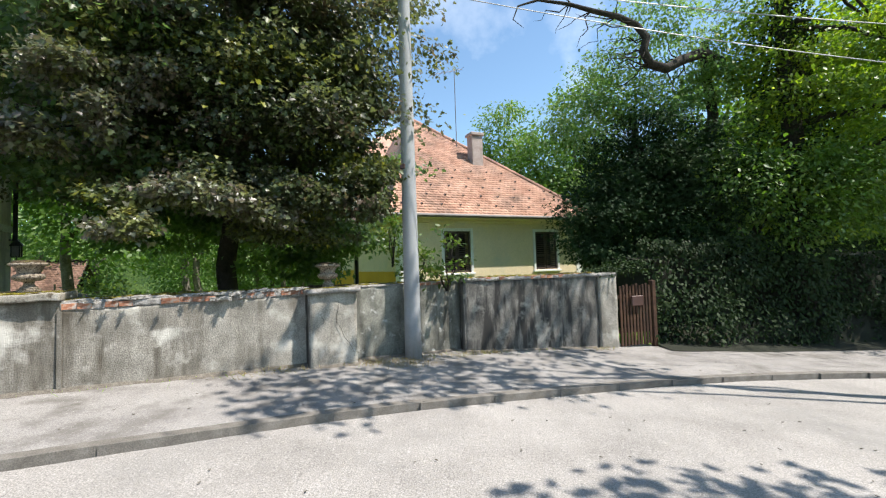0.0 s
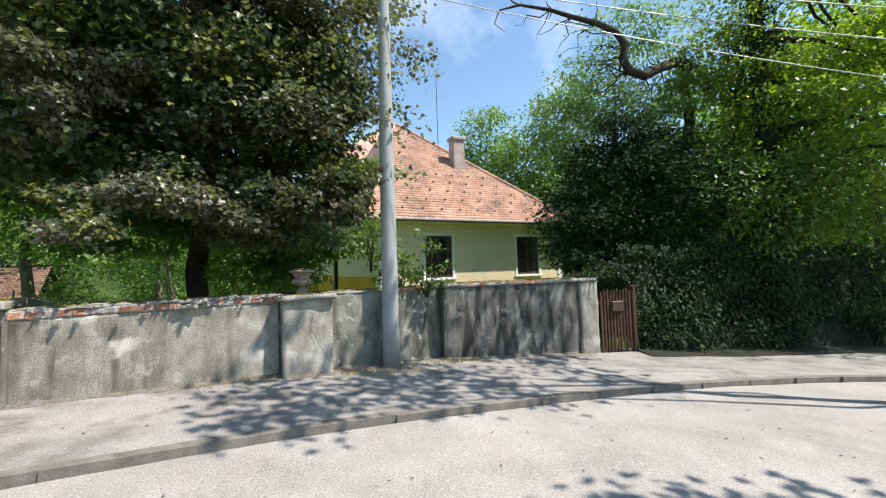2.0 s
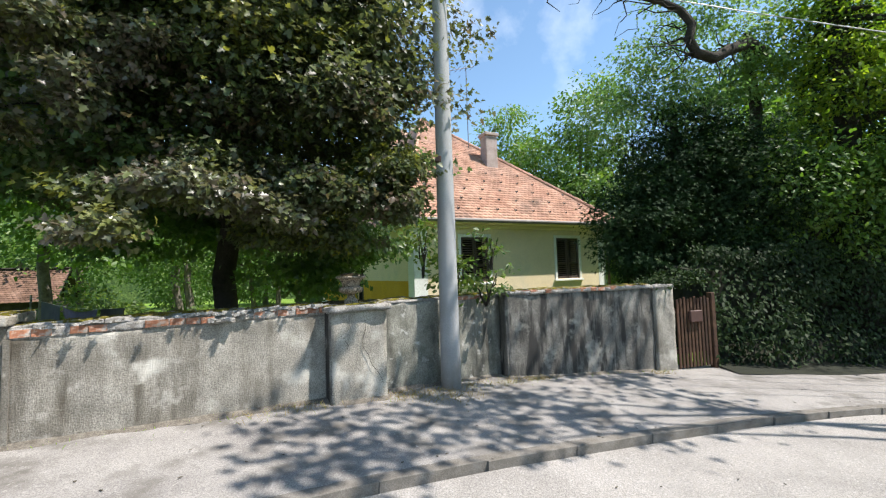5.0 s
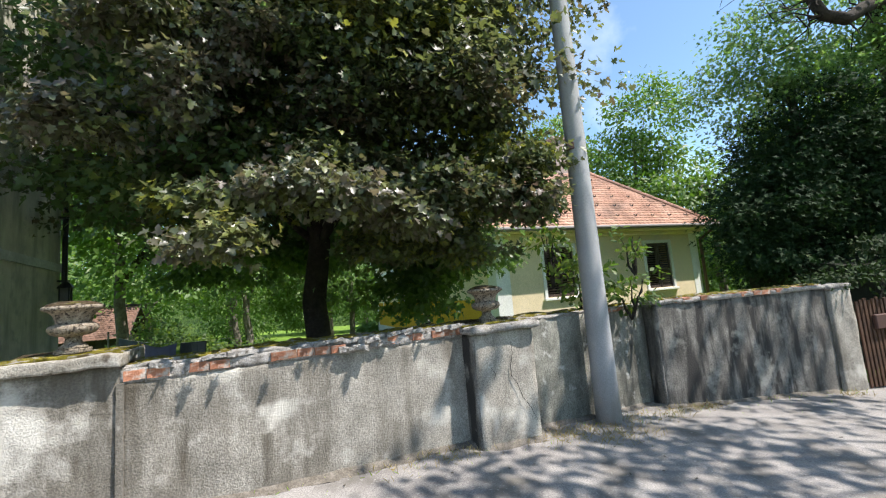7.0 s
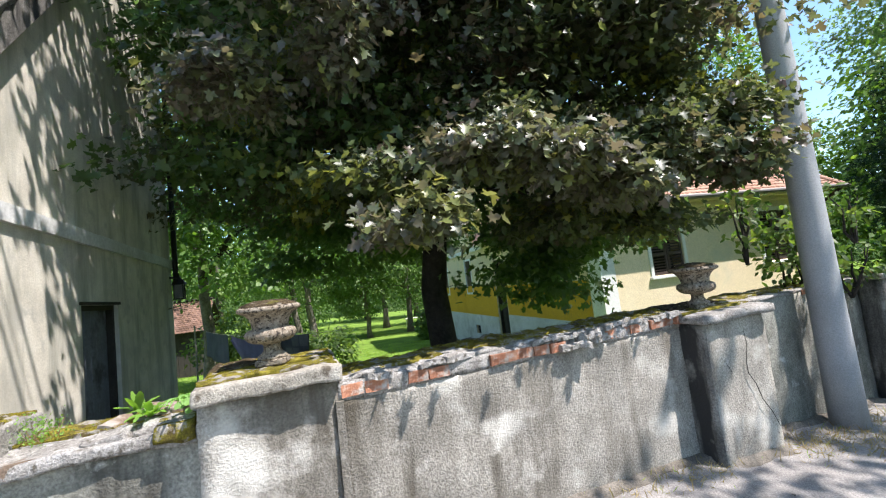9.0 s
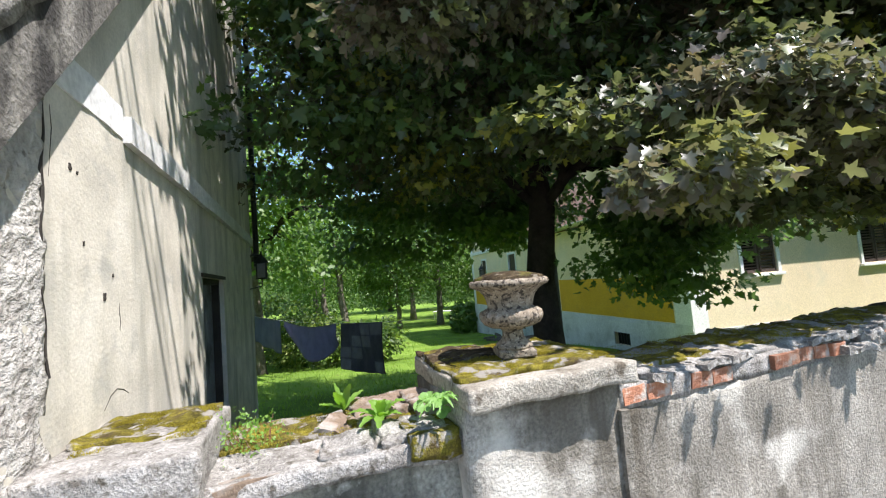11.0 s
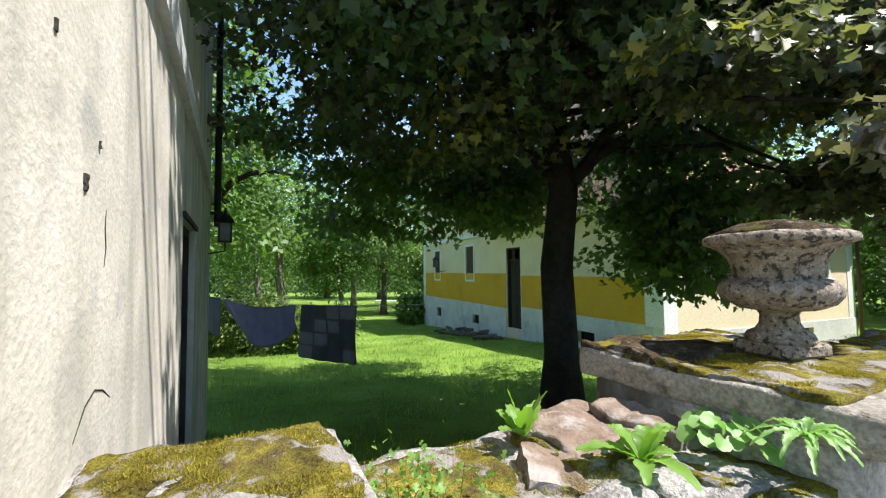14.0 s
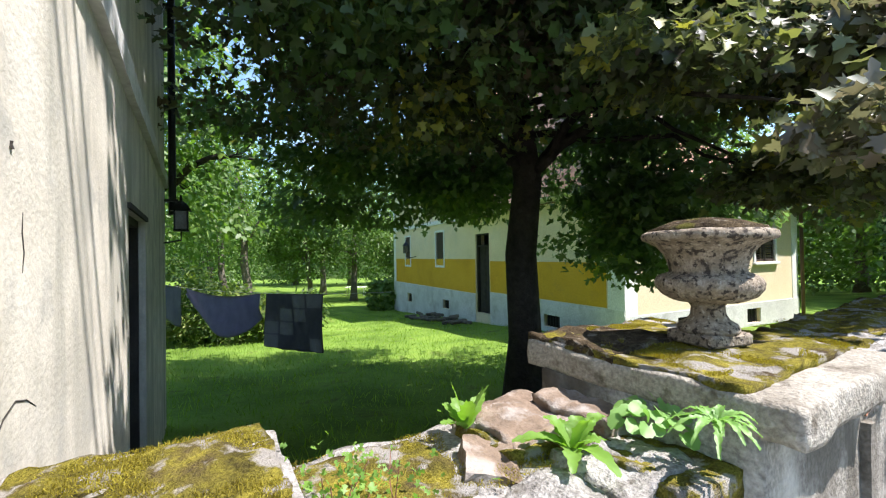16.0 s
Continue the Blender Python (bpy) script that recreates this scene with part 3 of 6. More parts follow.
# dark panels paint shade and black stain onto pier and right-hand wall sides
part("damp_side", lump((3.572, -0.045, -0.5), (3.60, 0.22, 1.31), 0.05, 0.006, 5, m=MU), STUCCO_DARK, WQ, "black-stained side of the pier with shade painted in", smooth=True)
part("damp_side", lump((-0.012, 0.0, -0.5), (0.01, 0.24, 1.36), 0.05, 0.006, 5, m=M3), STUCCO_DARK, W3, "black-stained end of the wall with shade painted in", smooth=True)

# a seam between the left pier and the wall
tagged(part("wall_seam", lump((0.682, -0.006, -0.4), (0.728, 0.05, 1.30), 0.03, 0.003, 8, m=MU), STUCCO), "narrow plaster seam on the wall", "wall trim", kind="structure")


def coping(name, m, lo, hi, label, seed, material=CAPSTONE, edge=0.10, amp=0.018, moss=True, step=0.04, mosscut=0.0, rounds=2):
    bm = lump(lo, hi, step, amp, 5.0, m=m, seed=seed)
    for _ in range(rounds):
        bmesh.ops.smooth_vert(bm, verts=bm.verts, factor=0.5, use_axis_x=True, use_axis_y=True, use_axis_z=True)
    ob = tagged(part(name, bm, material, smooth=True), label, "coping", kind="structure")
    if moss:
        mat_moss = lump((lo[0] + 0.2 * edge, lo[1] + edge + mosscut, hi[2] - 0.02), (hi[0] - 0.02, hi[1] - 0.01, hi[2] + 0.012), step, amp * 1.3, 6.0, m=m, seed=seed + 3)
        part("moss_cushion", mat_moss, MOSS, ob, "yellow-green moss on the coping", smooth=True)
    return ob


coping("coping_middle", M1, (0.0, 0.03, 1.372), (2.94, 0.50, 1.412), "broken mortar coping with moss, bricks bared beneath", 11, amp=0.026, step=0.022, mosscut=-0.04, rounds=1)
coping("coping_left_pier", MU, (-0.01, -0.08, 1.425), (0.73, 0.70, 1.515), "thick stone pier cap covered in moss", 12, PIERCAP, 0.05, amp=0.015, step=0.016, mosscut=0.05)
coping("coping_right_pier", MU, (3.52, -0.12, 1.315), (4.38, 0.64, 1.395), "cracked stone pier cap", 13, amp=0.02, mosscut=0.1)
coping("coping_behind_pole", M2, (-0.02, -0.02, 1.36), (2.2, 0.42, 1.405), "crumbling dark coping", 14, amp=0.02)
coping("coping_right", M3, (-0.02, -0.03, 1.37), (3.02, 0.44, 1.44), "crumbling brick-edged coping with dry moss", 15, amp=0.022)
coping("coping_end", ME, (-0.02, -0.03, 1.355), (0.46, 0.5, 1.44), "plain mortar cap on the end pier", 16, amp=0.012, moss=False)
coping("coping_low_slab", MU, (-1.32, -0.02, 1.27), (-0.87, 0.60, 1.45), "mossy mortar slab on the low wall", 17, amp=0.018, step=0.015, mosscut=0.16)
coping("coping_low_rubble", MU, (-0.90, 0.05, 1.24), (0.0, 0.66, 1.315), "broken lime mortar bed on the low wall", 18, amp=0.026, moss=False, step=0.018)
for a, b, c, d, h in ((-0.86, 0.30, -0.52, 0.58, 1.34), (-0.40, 0.33, -0.16, 0.59, 1.35), (-0.20, 0.03, -0.02, 0.40, 1.345)):
    part("moss_cushion", lump((a, b, 1.26), (c, d, h), 0.02, 0.016, 9, m=MU, seed=a), MOSS, bpy.data.objects["coping_low_rubble"], "yellow-green moss on broken mortar", smooth=True)

part("dry_moss", lump((0.0, 0.36, 1.49), (0.34, 0.70, 1.536), 0.02, 0.016, 9, m=MU, seed=6), DRY_MOSS, bpy.data.objects["coping_left_pier"], "dry dark brown moss at the back of the cap", smooth=True)
part("dry_moss", lump((3.62, 0.30, 1.38), (4.25, 0.62, 1.425), 0.03, 0.016, 9, m=MU, seed=7), DRY_MOSS, bpy.data.objects["coping_right_pier"], "dry dark brown moss on the cap", smooth=True)
# fine moss over the cushions
def moss_blades(parent, lo, hi, z, n, seed, cut=-0.05):
    rng = np.random.default_rng(seed)
    P = []
    while len(P) < n:
        a, b = rng.uniform(lo[0], hi[0]), rng.uniform(lo[1], hi[1])
        if noise.noise(Vector((a * 5, b * 5, seed))) + 0.5 * noise.noise(Vector((a * 14, b * 14, seed))) > cut:
            P.append(tuple(uv(a, b, z + 0.012 * noise.noise(Vector((a * 9, b * 9, 2.0))))))
    P = np.array(P)
    tagged(part("moss_tufts", leaf_mesh("moss_tufts", P, unit(rng.normal(size=P.shape) * 0.6 + np.array((0, 0, 0.8))), unit(rng.normal(size=P.shape)), rng.uniform(0.004, 0.010, n), (BLADE_SHAPE[0] * np.array((2.6, 1, 1)), BLADE_SHAPE[1])), MOSS_BLADE, parent, "tufted yellow-green moss"), kind="stuff")


CO = bpy.data.objects
moss_blades(CO["coping_left_pier"], (0.02, 0.02), (0.70, 0.67), 1.524, 30000, 1, -0.10)
moss_blades(CO["coping_low_slab"], (-1.25, 0.14), (-0.90, 0.58), 1.460, 8000, 2, 0.02)
moss_blades(CO["coping_low_rubble"], (-0.86, 0.28), (-0.15, 0.62), 1.335, 6000, 3, 0.05)
moss_blades(CO["coping_middle"], (0.74, 0.14), (3.5, 0.60), 1.424, 16000, 4, 0.0)
for a, b, c, d, hgt in ((-0.30, 0.10, -0.05, 0.30, 1.345), (-0.52, 0.10, -0.32, 0.26, 1.335), (-0.36, 0.36, -0.08, 0.62, 1.37), (-0.12, 0.30, 0.02, 0.55, 1.385)):
    bm = lump((a, b, 1.25), (c, d, hgt), 0.014, 0.024, 9, m=MU, seed=a * 3)
    part("rubble_stone", bm, CAPSTONE if hgt < 1.36 else BRICK_DULL, CO["coping_low_rubble"], "broken lump of mortar and brick", smooth=True)

# bricks bared under the coping of the middle stretch
rb = random.Random(4)


def brick_row(parent, m, x0, x1, y, z, hgt=0.062, depth=0.2, lens=(0.11, 0.13, 0.14, 0.2), gap=0.008, miss=0.15, tilt=3.0, material=BRICK):
    x = x0
    while x < x1:
        ln = rb.choice(lens)
        if rb.random() > miss:
            bm = lump((0, 0, 0), (ln, depth, hgt), 0.045, 0.006, 14, seed=x * 7)
            ob = part("brick", bm, material, parent)
            ob.matrix_basis = m @ pose(x, y + rb.uniform(-0.012, 0.035), z + rb.uniform(-0.004, 0.004), rb.uniform(-tilt, tilt), rb.uniform(-tilt, tilt) * 0.6, rb.uniform(-tilt, tilt))
        x += ln + gap


part("mortar_bed", lump((0.0, -0.006, 1.29), (2.93, 0.3, 1.39), 0.04, 0.010, 8, m=M1, seed=5), CAPSTONE, W1, "rough mortar behind the bricks", smooth=True)
for pts in ([(4.02, 1.22), (4.03, 1.08), (3.99, 0.95), (3.99, 0.86), (4.06, 0.76), (4.11, 0.62), (4.2, 0.5), (4.27, 0.36)], [(3.75, 0.98), (3.80, 0.90), (3.78, 0.84)]):
    bm = bmesh.new()
    tube(bm, [tuple(uv(a, -0.052, z)) for a, z in pts], [0.001] + [0.0032] * (len(pts) - 2) + [0.001], 5)
    part("crack", bm, DARKWOOD, WQ, "dark crack in the plaster")
earth = []
for i in range(47):
    a = 0.1 + i * 0.2
    f = float(np.interp(a, [0.7, 3.55, 3.6, 4.3, 4.4, 6.4, 6.5, 9.8], [0.02, 0.17, -0.05, -0.03, 0.2, 0.3, 0.08, -0.72]))
    w = uv(a, f)
    earth.append((w.x, w.y, float(pave_z(w.x)) + 0.004))
V, F = [], []
rgn = np.random.default_rng(12)
for k, p in enumerate(earth):
    for j, o in enumerate((0.12, -0.01, -0.03, -0.05)):
        o2 = o - (0.07 * rgn.random() if j == 3 else 0.0)
        V.append((p[0] + SU * -o2, p[1] + CU * o2, p[2] + (0.035, 0.03, 0.014, -0.012)[j] + rgn.uniform(-0.012, 0.012)))
for k in range(len(earth) - 1):
    for j in range(3):
        F.append((k * 4 + j, k * 4 + j + 1, k * 4 + j + 5, k * 4 + j + 4))
tagged(part("earth_strip", soup("earth_strip", V, F), EARTH, smooth=True), "dry earth gathered along the wall foot", "earth", kind="structure")
brick_row(W1, M1, 0.02, 1.55, -0.030, 1.310, hgt=0.068, miss=0.06, tilt=2.5)
brick_row(W1, M1, 2.02, 2.90, -0.038, 1.318, hgt=0.068, miss=0.0, tilt=1.5)
# broken mortar plates left along the edge of the coping
rp = random.Random(15)
for a in np.arange(0.0, 2.85, 0.17):
    if 0.2 < a < 0.5 or rp.random() < 0.2:
        continue
    ln, dp, th = rp.uniform(0.13, 0.30), rp.uniform(0.09, 0.2), rp.uniform(0.020, 0.042)
    ob = part("mortar_plate", lump((0, 0, 0), (ln, dp, th), 0.022, 0.016, 11, seed=a * 5), CAPSTONE, W1, "broken plate of grey mortar")
    ob.matrix_basis = M1 @ pose(a, rp.uniform(-0.05, 0.0), 1.378 + rp.uniform(0, 0.012), rp.uniform(-7, 3), rp.uniform(-5, 5), rp.uniform(-9, 9))
for a, y, z, ln, th, ry in ((1.56, -0.075, 1.318, 0.26, 0.04, 4), (1.74, -0.06, 1.345, 0.2, 0.045, -6), (1.86, -0.04, 1.322, 0.16, 0.045, 3)):
    ob = part("mortar_plate", lump((0, 0, 0), (ln, 0.16, th), 0.02, 0.02, 12, seed=a), CAPSTONE, W1, "loose broken slab sticking out of the wall")
    ob.matrix_basis = M1 @ pose(a, y, z, 3, ry, -6)
brick_row(W2, M2, 1.1, 2.0, -0.02, 1.345, hgt=0.05)
brick_row(W3, M3, 0.1, 2.9, -0.035, 1.385, hgt=0.055, miss=0.25)
brick_row(WL, MU, -0.84, -0.42, 0.06, 1.235, hgt=0.065, depth=0.22, lens=(0.16, 0.2), miss=0.0, tilt=4, material=BRICK_DULL)
for u, v, z, turn in ((-0.33, 0.42, 1.295, 20), (-0.15, 0.44, 1.31, -35), (-0.42, 0.28, 1.285, 60)):
    ob = part("brick", lump((0, 0, 0), (0.16, 0.12, 0.05), 0.02, 0.02, 9, seed=u), BRICK_DULL, WL)
    ob.matrix_basis = MU @ pose(u, v, z, 6, -5, turn)


# ---- cream building beside the low wall ----
def cells(bm, a0, a1, z0, z1, y0, y1, holes, m=None):
    """A wall with openings, in upright columns of blocks."""
    cuts = sorted({a0, a1, *[h[0] for h in holes], *[h[1] for h in holes]})
    for p, q in zip(cuts, cuts[1:]):
        zz = sorted([(h[2], h[3]) for h in holes if h[0] <= p and h[1] >= q])
        at = z0
        for lo, hi in zz + [(z1, z1)]:
            if lo > at + 0.001:
                box(bm, (p, y0, at), (q, y1, lo), m)
            at = max(at, hi)
    return bm


BV0, BV1 = -0.08, 5.5
MB = MU @ Matrix.Translation((-1.31, 0, 0)) @ Matrix.Rotation(radians(90), 4, "Z")    # x runs into the garden, y away from the wall face
barn = tagged(new("barn_wall"), "cream plastered building wall, stained and crumbling", "building wall", kind="structure")
bm = bmesh.new()
cells(bm, BV0, BV1, -1.2, 2.2, 0.0, 0.45, [(2.28, 3.16, -1.2, 2.09)])
# gable above, rising with the roof
pts = [(BV0, 2.2), (BV1, 2.2), (BV1, 9.1), (BV0, 2.62)]
lo = [bm.verts.new((a, 0.0, z)) for a, z in pts]
hi = [bm.verts.new((a, 0.45, z)) for a, z in pts]
bm.faces.new(lo)
bm.faces.new(hi[::-1])
for i in range(4):
    bm.faces.new((lo[i], hi[i], hi[(i + 1) % 4], lo[(i + 1) % 4]))
ob = part("wall_face", bm, BARN, barn)
ob.matrix_basis = MB
ob = part("wall_street_side", boxes(((BV0, 0.45, -0.8), (BV0 + 0.4, 9.0, 2.3)), ((BV1 - 0.4, 0.45, -1.6), (BV1, 9.0, 8.8)), ((BV0, 8.6, -1.0), (BV1, 9.0, 2.3))), BARN, barn)
ob.matrix_basis = MB
# fallen plaster: the coarse coat shows, edged by the lip of the sound plaster
ob = part("bared_plaster", lump((BV0 + 0.01, -0.006, 1.2), (0.16, 0.02, 2.75), 0.02, 0.013, 14, seed=3), RENDERCOAT, barn, "coarse grey under-plaster laid bare", smooth=True)
ob.matrix_basis = MB
bm = bmesh.new()
tube(bm, [(0.165 + 0.016 * math.sin(z * 5) + 0.006 * math.sin(z * 31), -0.004, z) for z in np.arange(1.7, 2.8, 0.03)], [0.005 + 0.003 * math.sin(z * 9) for z in np.arange(1.7, 2.8, 0.03)], 5)
ob = part("plaster_lip", bm, DARKWOOD, barn, "dark broken edge of the plaster")
ob.matrix_basis = MB
for pts, r in (([(0.56, 1.50), (0.62, 1.545), (0.68, 1.56), (0.74, 1.545), (0.80, 1.515)], 0.002), ([(0.72, 1.80), (0.728, 1.84), (0.718, 1.88), (0.724, 1.92)], 0.002), ([(0.20, 2.35), (0.22, 2.52), (0.21, 2.6)], 0.0025)):
    bm = bmesh.new()
    tube(bm, [(a, 0.0, z) for a, z in pts], [0.001] + [r] * (len(pts) - 2) + [0.001], 5)
    ob = part("plaster_crack", bm, DARKWOOD, barn)
    ob.matrix_basis = MB
for a, z, s in ((0.58, 1.95, 0.016), (0.42, 2.15, 0.009), (0.33, 2.42, 0.012), (0.38, 2.41, 0.008), (0.66, 2.04, 0.008)):
    ob = part("plaster_hole", lump((a - s * 0.6, -0.003, z - s), (a + s * 0.6, 0.01, z + s), 0.008, 0.004, 60), DARKWOOD, barn)
    ob.matrix_basis = MB
# ledge with pale limewash run-off
ob = part("string_course", lump((0.80, -0.038, 2.67), (BV1, 0.02, 2.80), 0.08, 0.006, 4), PLINTH, barn, "greyed limewashed ledge along the wall")
ob.matrix_basis = MB
ob = part("string_course_smear", lump((0.02, -0.006, 2.69), (0.80, 0.01, 2.84), 0.05, 0.006, 7), WHITE, barn, "worn limewash band")
ob.matrix_basis = MB
door_b = tagged(new("door_1"), "weathered blue-grey plank door standing in a deep reveal", "door", kind="structure")
door_b.matrix_basis = MB
part("door_leaf", boxes(*[((2.325 + i * 0.132, 0.10, -0.3), (2.452 + i * 0.132, 0.14, 2.05)) for i in range(6)], bevel=0.006), GREYDOOR, door_b)
part("door_frame", boxes(((2.28, 0.04, -0.3), (2.33, 0.16, 2.09)), ((3.11, 0.04, -0.3), (3.16, 0.16, 2.09)), ((2.28, 0.04, 2.04), (3.16, 0.16, 2.09))), DARKWOOD, door_b)
part("door_sill", boxes(((2.22, -0.05, -0.4), (3.22, 0.30, -0.14)), bevel=0.01), CAPSTONE, door_b)
part("door_lintel", boxes(((2.24, -0.015, 2.09), (3.20, 0.03, 2.12))), DARKWOOD, door_b)


def tiled_slope(m, width, rise, left, right, tile=0.175, course=0.155, seed=1, thick=0.014):
    """Roof tiles over a slope: m puts x along the eave, y up the slope, z out of it; left and right give its edges at a height y."""
    rng = np.random.default_rng(seed)
    V, F = [], []
    rows = int(rise / course)
    for r in range(rows):
        y = r * course
        off = tile / 2 * (r % 2)
        k0, k1 = int(math.floor((left(y) - off) / tile)), int(math.ceil((right(y) - off) / tile))
        for k in range(k0, k1):
            x0 = max(off + k * tile, left(y))
            x1 = min(off + (k + 1) * tile - 0.004, right(y))
            if x1 - x0 < 0.03:
                continue
            j = rng.uniform(-0.006, 0.006, 3)
            zf, zb = thick * 1.9 + j[0], 0.004
            y0, y1 = y - 0.03 + j[1], y + course + 0.01
            xm = (x0 + x1) / 2
            b = len(V)
            V += [(x0, y0 + 0.03, zf), (xm - 0.03, y0, zf), (xm + 0.03, y0, zf), (x1, y0 + 0.03, zf), (x1, y1, zb), (x0, y1, zb),
                  (x0, y0 + 0.03, zf - thick), (xm - 0.03, y0, zf - thick), (xm + 0.03, y0, zf - thick), (x1, y0 + 0.03, zf - thick)]
            F += [(b, b + 1, b + 2, b + 5), (b + 2, b + 3, b + 4, b + 5), (b + 6, b + 7, b + 1, b), (b + 7, b + 8, b + 2, b + 1), (b + 8, b + 9, b + 3, b + 2)]
    V = [tuple(m @ Vector(v)) for v in V]
    return soup("roof_tiles", V, F)


# roof of the cream building: it falls towards the street
roof_b = tagged(new("barn_roof"), "steep red tile roof with mortared verge", "roof", kind="structure")
SLOPE_B = math.atan(1.22)
MR = MB @ Matrix.Translation((-0.45, -0.10, 2.42)) @ Matrix.Rotation(-SLOPE_B, 4, "Y") @ Matrix(((0, 1, 0, 0), (1, 0, 0, 0), (0, 0, 1, 0), (0, 0, 0, 1)))
part("roof_deck", boxes(((0.0, 0.0, -0.10), (9.2, 9.0, -0.004)), m=MR), DARKWOOD, roof_b)
part("verge_mortar", lump((-0.03, -0.05, -0.05), (0.14, 8.9, 0.035), 0.07, 0.016, 5, m=MR), CAPSTONE, roof_b, "crumbling grey mortar verge", smooth=True)
part("verge_board", boxes(((-0.02, 0.0, -0.24), (0.015, 8.9, -0.05)), m=MR), STUCCO_DARK, roof_b, "grey weathered verge board")
tagged(part("roof_tiles", tiled_slope(MR, 9, 8.9, lambda y: 0.12, lambda y: 9.0, seed=8), ROOFTILE, roof_b), kind="stuff")
pipe = thing("downpipe", (0, 0, 0), "dark iron downpipe on the building corner", "downpipe")
bm = bmesh.new()
tube(bm, [tuple(MB @ Vector((BV1 - 0.06, -0.08, z))) for z in (2.35, 3.5, 5.0, 8.4)], 0.04, 10)
part("pipe", bm, BLACK, pipe)
for z in (2.5, 3.6, 4.8, 6.2):
    part("bracket", boxes(((BV1 - 0.13, -0.14, z), (BV1, 0.01, z + 0.03)), m=MB), BLACK, pipe)

# wooded hills beyond the park
V, F = [], []
n, rows = 180, 9
for j in range(rows):
    for i in range(n):
        a = math.tau * i / n
        r = 85 + j * 4.5
        d = Vector((math.cos(a), math.sin(a), 0))
        hgt = (16 + 5 * noise.noise(d * 3)) * math.sin(j / (rows - 1) * math.pi * 0.5)
        bump = 1.6 * noise.noise(Vector((d.x * 30, d.y * 30, j * 0.9))) + 1.0 * noise.noise(Vector((d.x * 70, d.y * 70, j * 2.0)))
        V.append((d.x * (r + bump), d.y * (r + bump), -3.5 + hgt + bump * 0.6))
for j in range(rows - 1):
    for i in range(n):
        F.append((j * n + i, j * n + (i + 1) % n, (j + 1) * n + (i + 1) % n, (j + 1) * n + i))
tagged(part("backdrop", soup("backdrop", V, F), FOREST, smooth=True), "distant wooded green hillside", "hillside", kind="structure")

# ---- house ----
def h(x, y, z):
    return MH @ Vector((x, y, z))


house = tagged(new("house"), "pale yellow old house with white trim and hipped tile roof", "house")
FW, SD, EV = 7.7, 17.0, 3.28
bm = bmesh.new()
WIN = [(1.58, 2.60, 1.45, 2.88), (5.39, 6.41, 1.45, 2.88)]
VENT_F = [(1.85, 2.5, -0.32, 0.10), (4.87, 5.55, -0.32, 0.10)]
VENT_S = [(2.25, 2.95, -0.38, -0.02), (9.45, 10.1, -0.62, -0.22), (14.05, 14.7, -0.75, -0.28)]
cells(bm, 0.0, FW, -1.2, EV, 0.0, 0.4, WIN + VENT_F, MH)
SIDE = Matrix(((0, 1, 0, 0), (1, 0, 0, 0), (0, 0, 1, 0), (0, 0, 0, 1)))       # x along the side, y inwards
MS = MH @ SIDE
HS = [(14.2, 14.95, 1.28, 2.82), (9.95, 10.78, 1.32, 2.86), (6.05, 7.05, -0.45, 2.6)]
cells(bm, 0.4, 8.0, -1.4, EV, 0.0, 0.4, [HS[2], VENT_S[0]], MS)
cells(bm, 8.0, SD, -1.8, 7.2, 0.0, 0.4, HS[:2] + VENT_S[1:], MS)
bmesh.ops.reverse_faces(bm, faces=[])
box(bm, (FW - 0.4, 0.4, -1.4), (FW, SD, EV), MH)
box(bm, (0.4, SD - 0.4, -1.8), (FW - 0.4, SD, 7.2), MH)
box(bm, (0.4, 8.0, 3.2), (FW - 0.4, 8.4, 7.2), MH)
box(bm, (FW - 0.4, 8.0, EV), (FW, SD, 7.2), MH)
bmesh.ops.recalc_face_normals(bm, faces=bm.faces)
part("wall", bm, HOUSE, house)
# black sheets stand in for the unlit inside of the house
part("backing", boxes(((0.5, 0.55, -1.3), (FW - 0.5, 0.6, 3.2)), ((0.55, 0.6, -1.3), (0.6, SD - 0.5, 3.2)), m=MH), VOID, house, "black sheet for the unlit rooms behind the shutters")
# ochre band on the side, ragged below, and the pale plinths
part("ochre_band", lump((0.55, -0.008, 0.42), (6.0, 0.004, 1.55), 0.15, 0.004, 3, m=MS), OCHRE, house, "ochre yellow painted band")
part("ochre_band", lump((7.08, -0.008, 0.28), (16.6, 0.004, 1.62), 0.15, 0.004, 3, m=MS), OCHRE, house, "ochre yellow painted band")
bm = bmesh.new()
cells(bm, 0.0, 6.0, -1.4, 0.40, -0.03, 0.0, [VENT_S[0]], MS)
cells(bm, 7.1, SD, -1.8, 0.26, -0.03, 0.0, VENT_S[1:], MS)
part("plinth", bm, PLINTH, house, "greyish white plinth")
bm = bmesh.new()
cells(bm, -0.03, FW, -1.2, 0.26, -0.03, 0.0, VENT_F, MH)
part("plinth", bm, PLINTH, house, "greyish white plinth")
for q, m in ((((0.0, -0.012, 0.26), (0.42, 0.0, EV - 0.12)), MH), (((FW - 0.34, -0.012, 0.26), (FW, 0.0, EV - 0.12)), MH), (((-0.012, -0.012, 0.40), (0.5, 0.0, EV - 0.12)), MS), (((16.65, -0.012, 0.26), (17.0, 0.0, 7.2)), MS)):
    part("quoin", boxes(q, m=m), WHITE, house, "white painted corner strip")
part("string_course", boxes(((8.0, -0.07, 3.22), (SD, 0.0, 3.40)), bevel=0.01, m=MS), WHITE, house, "white moulded string course")
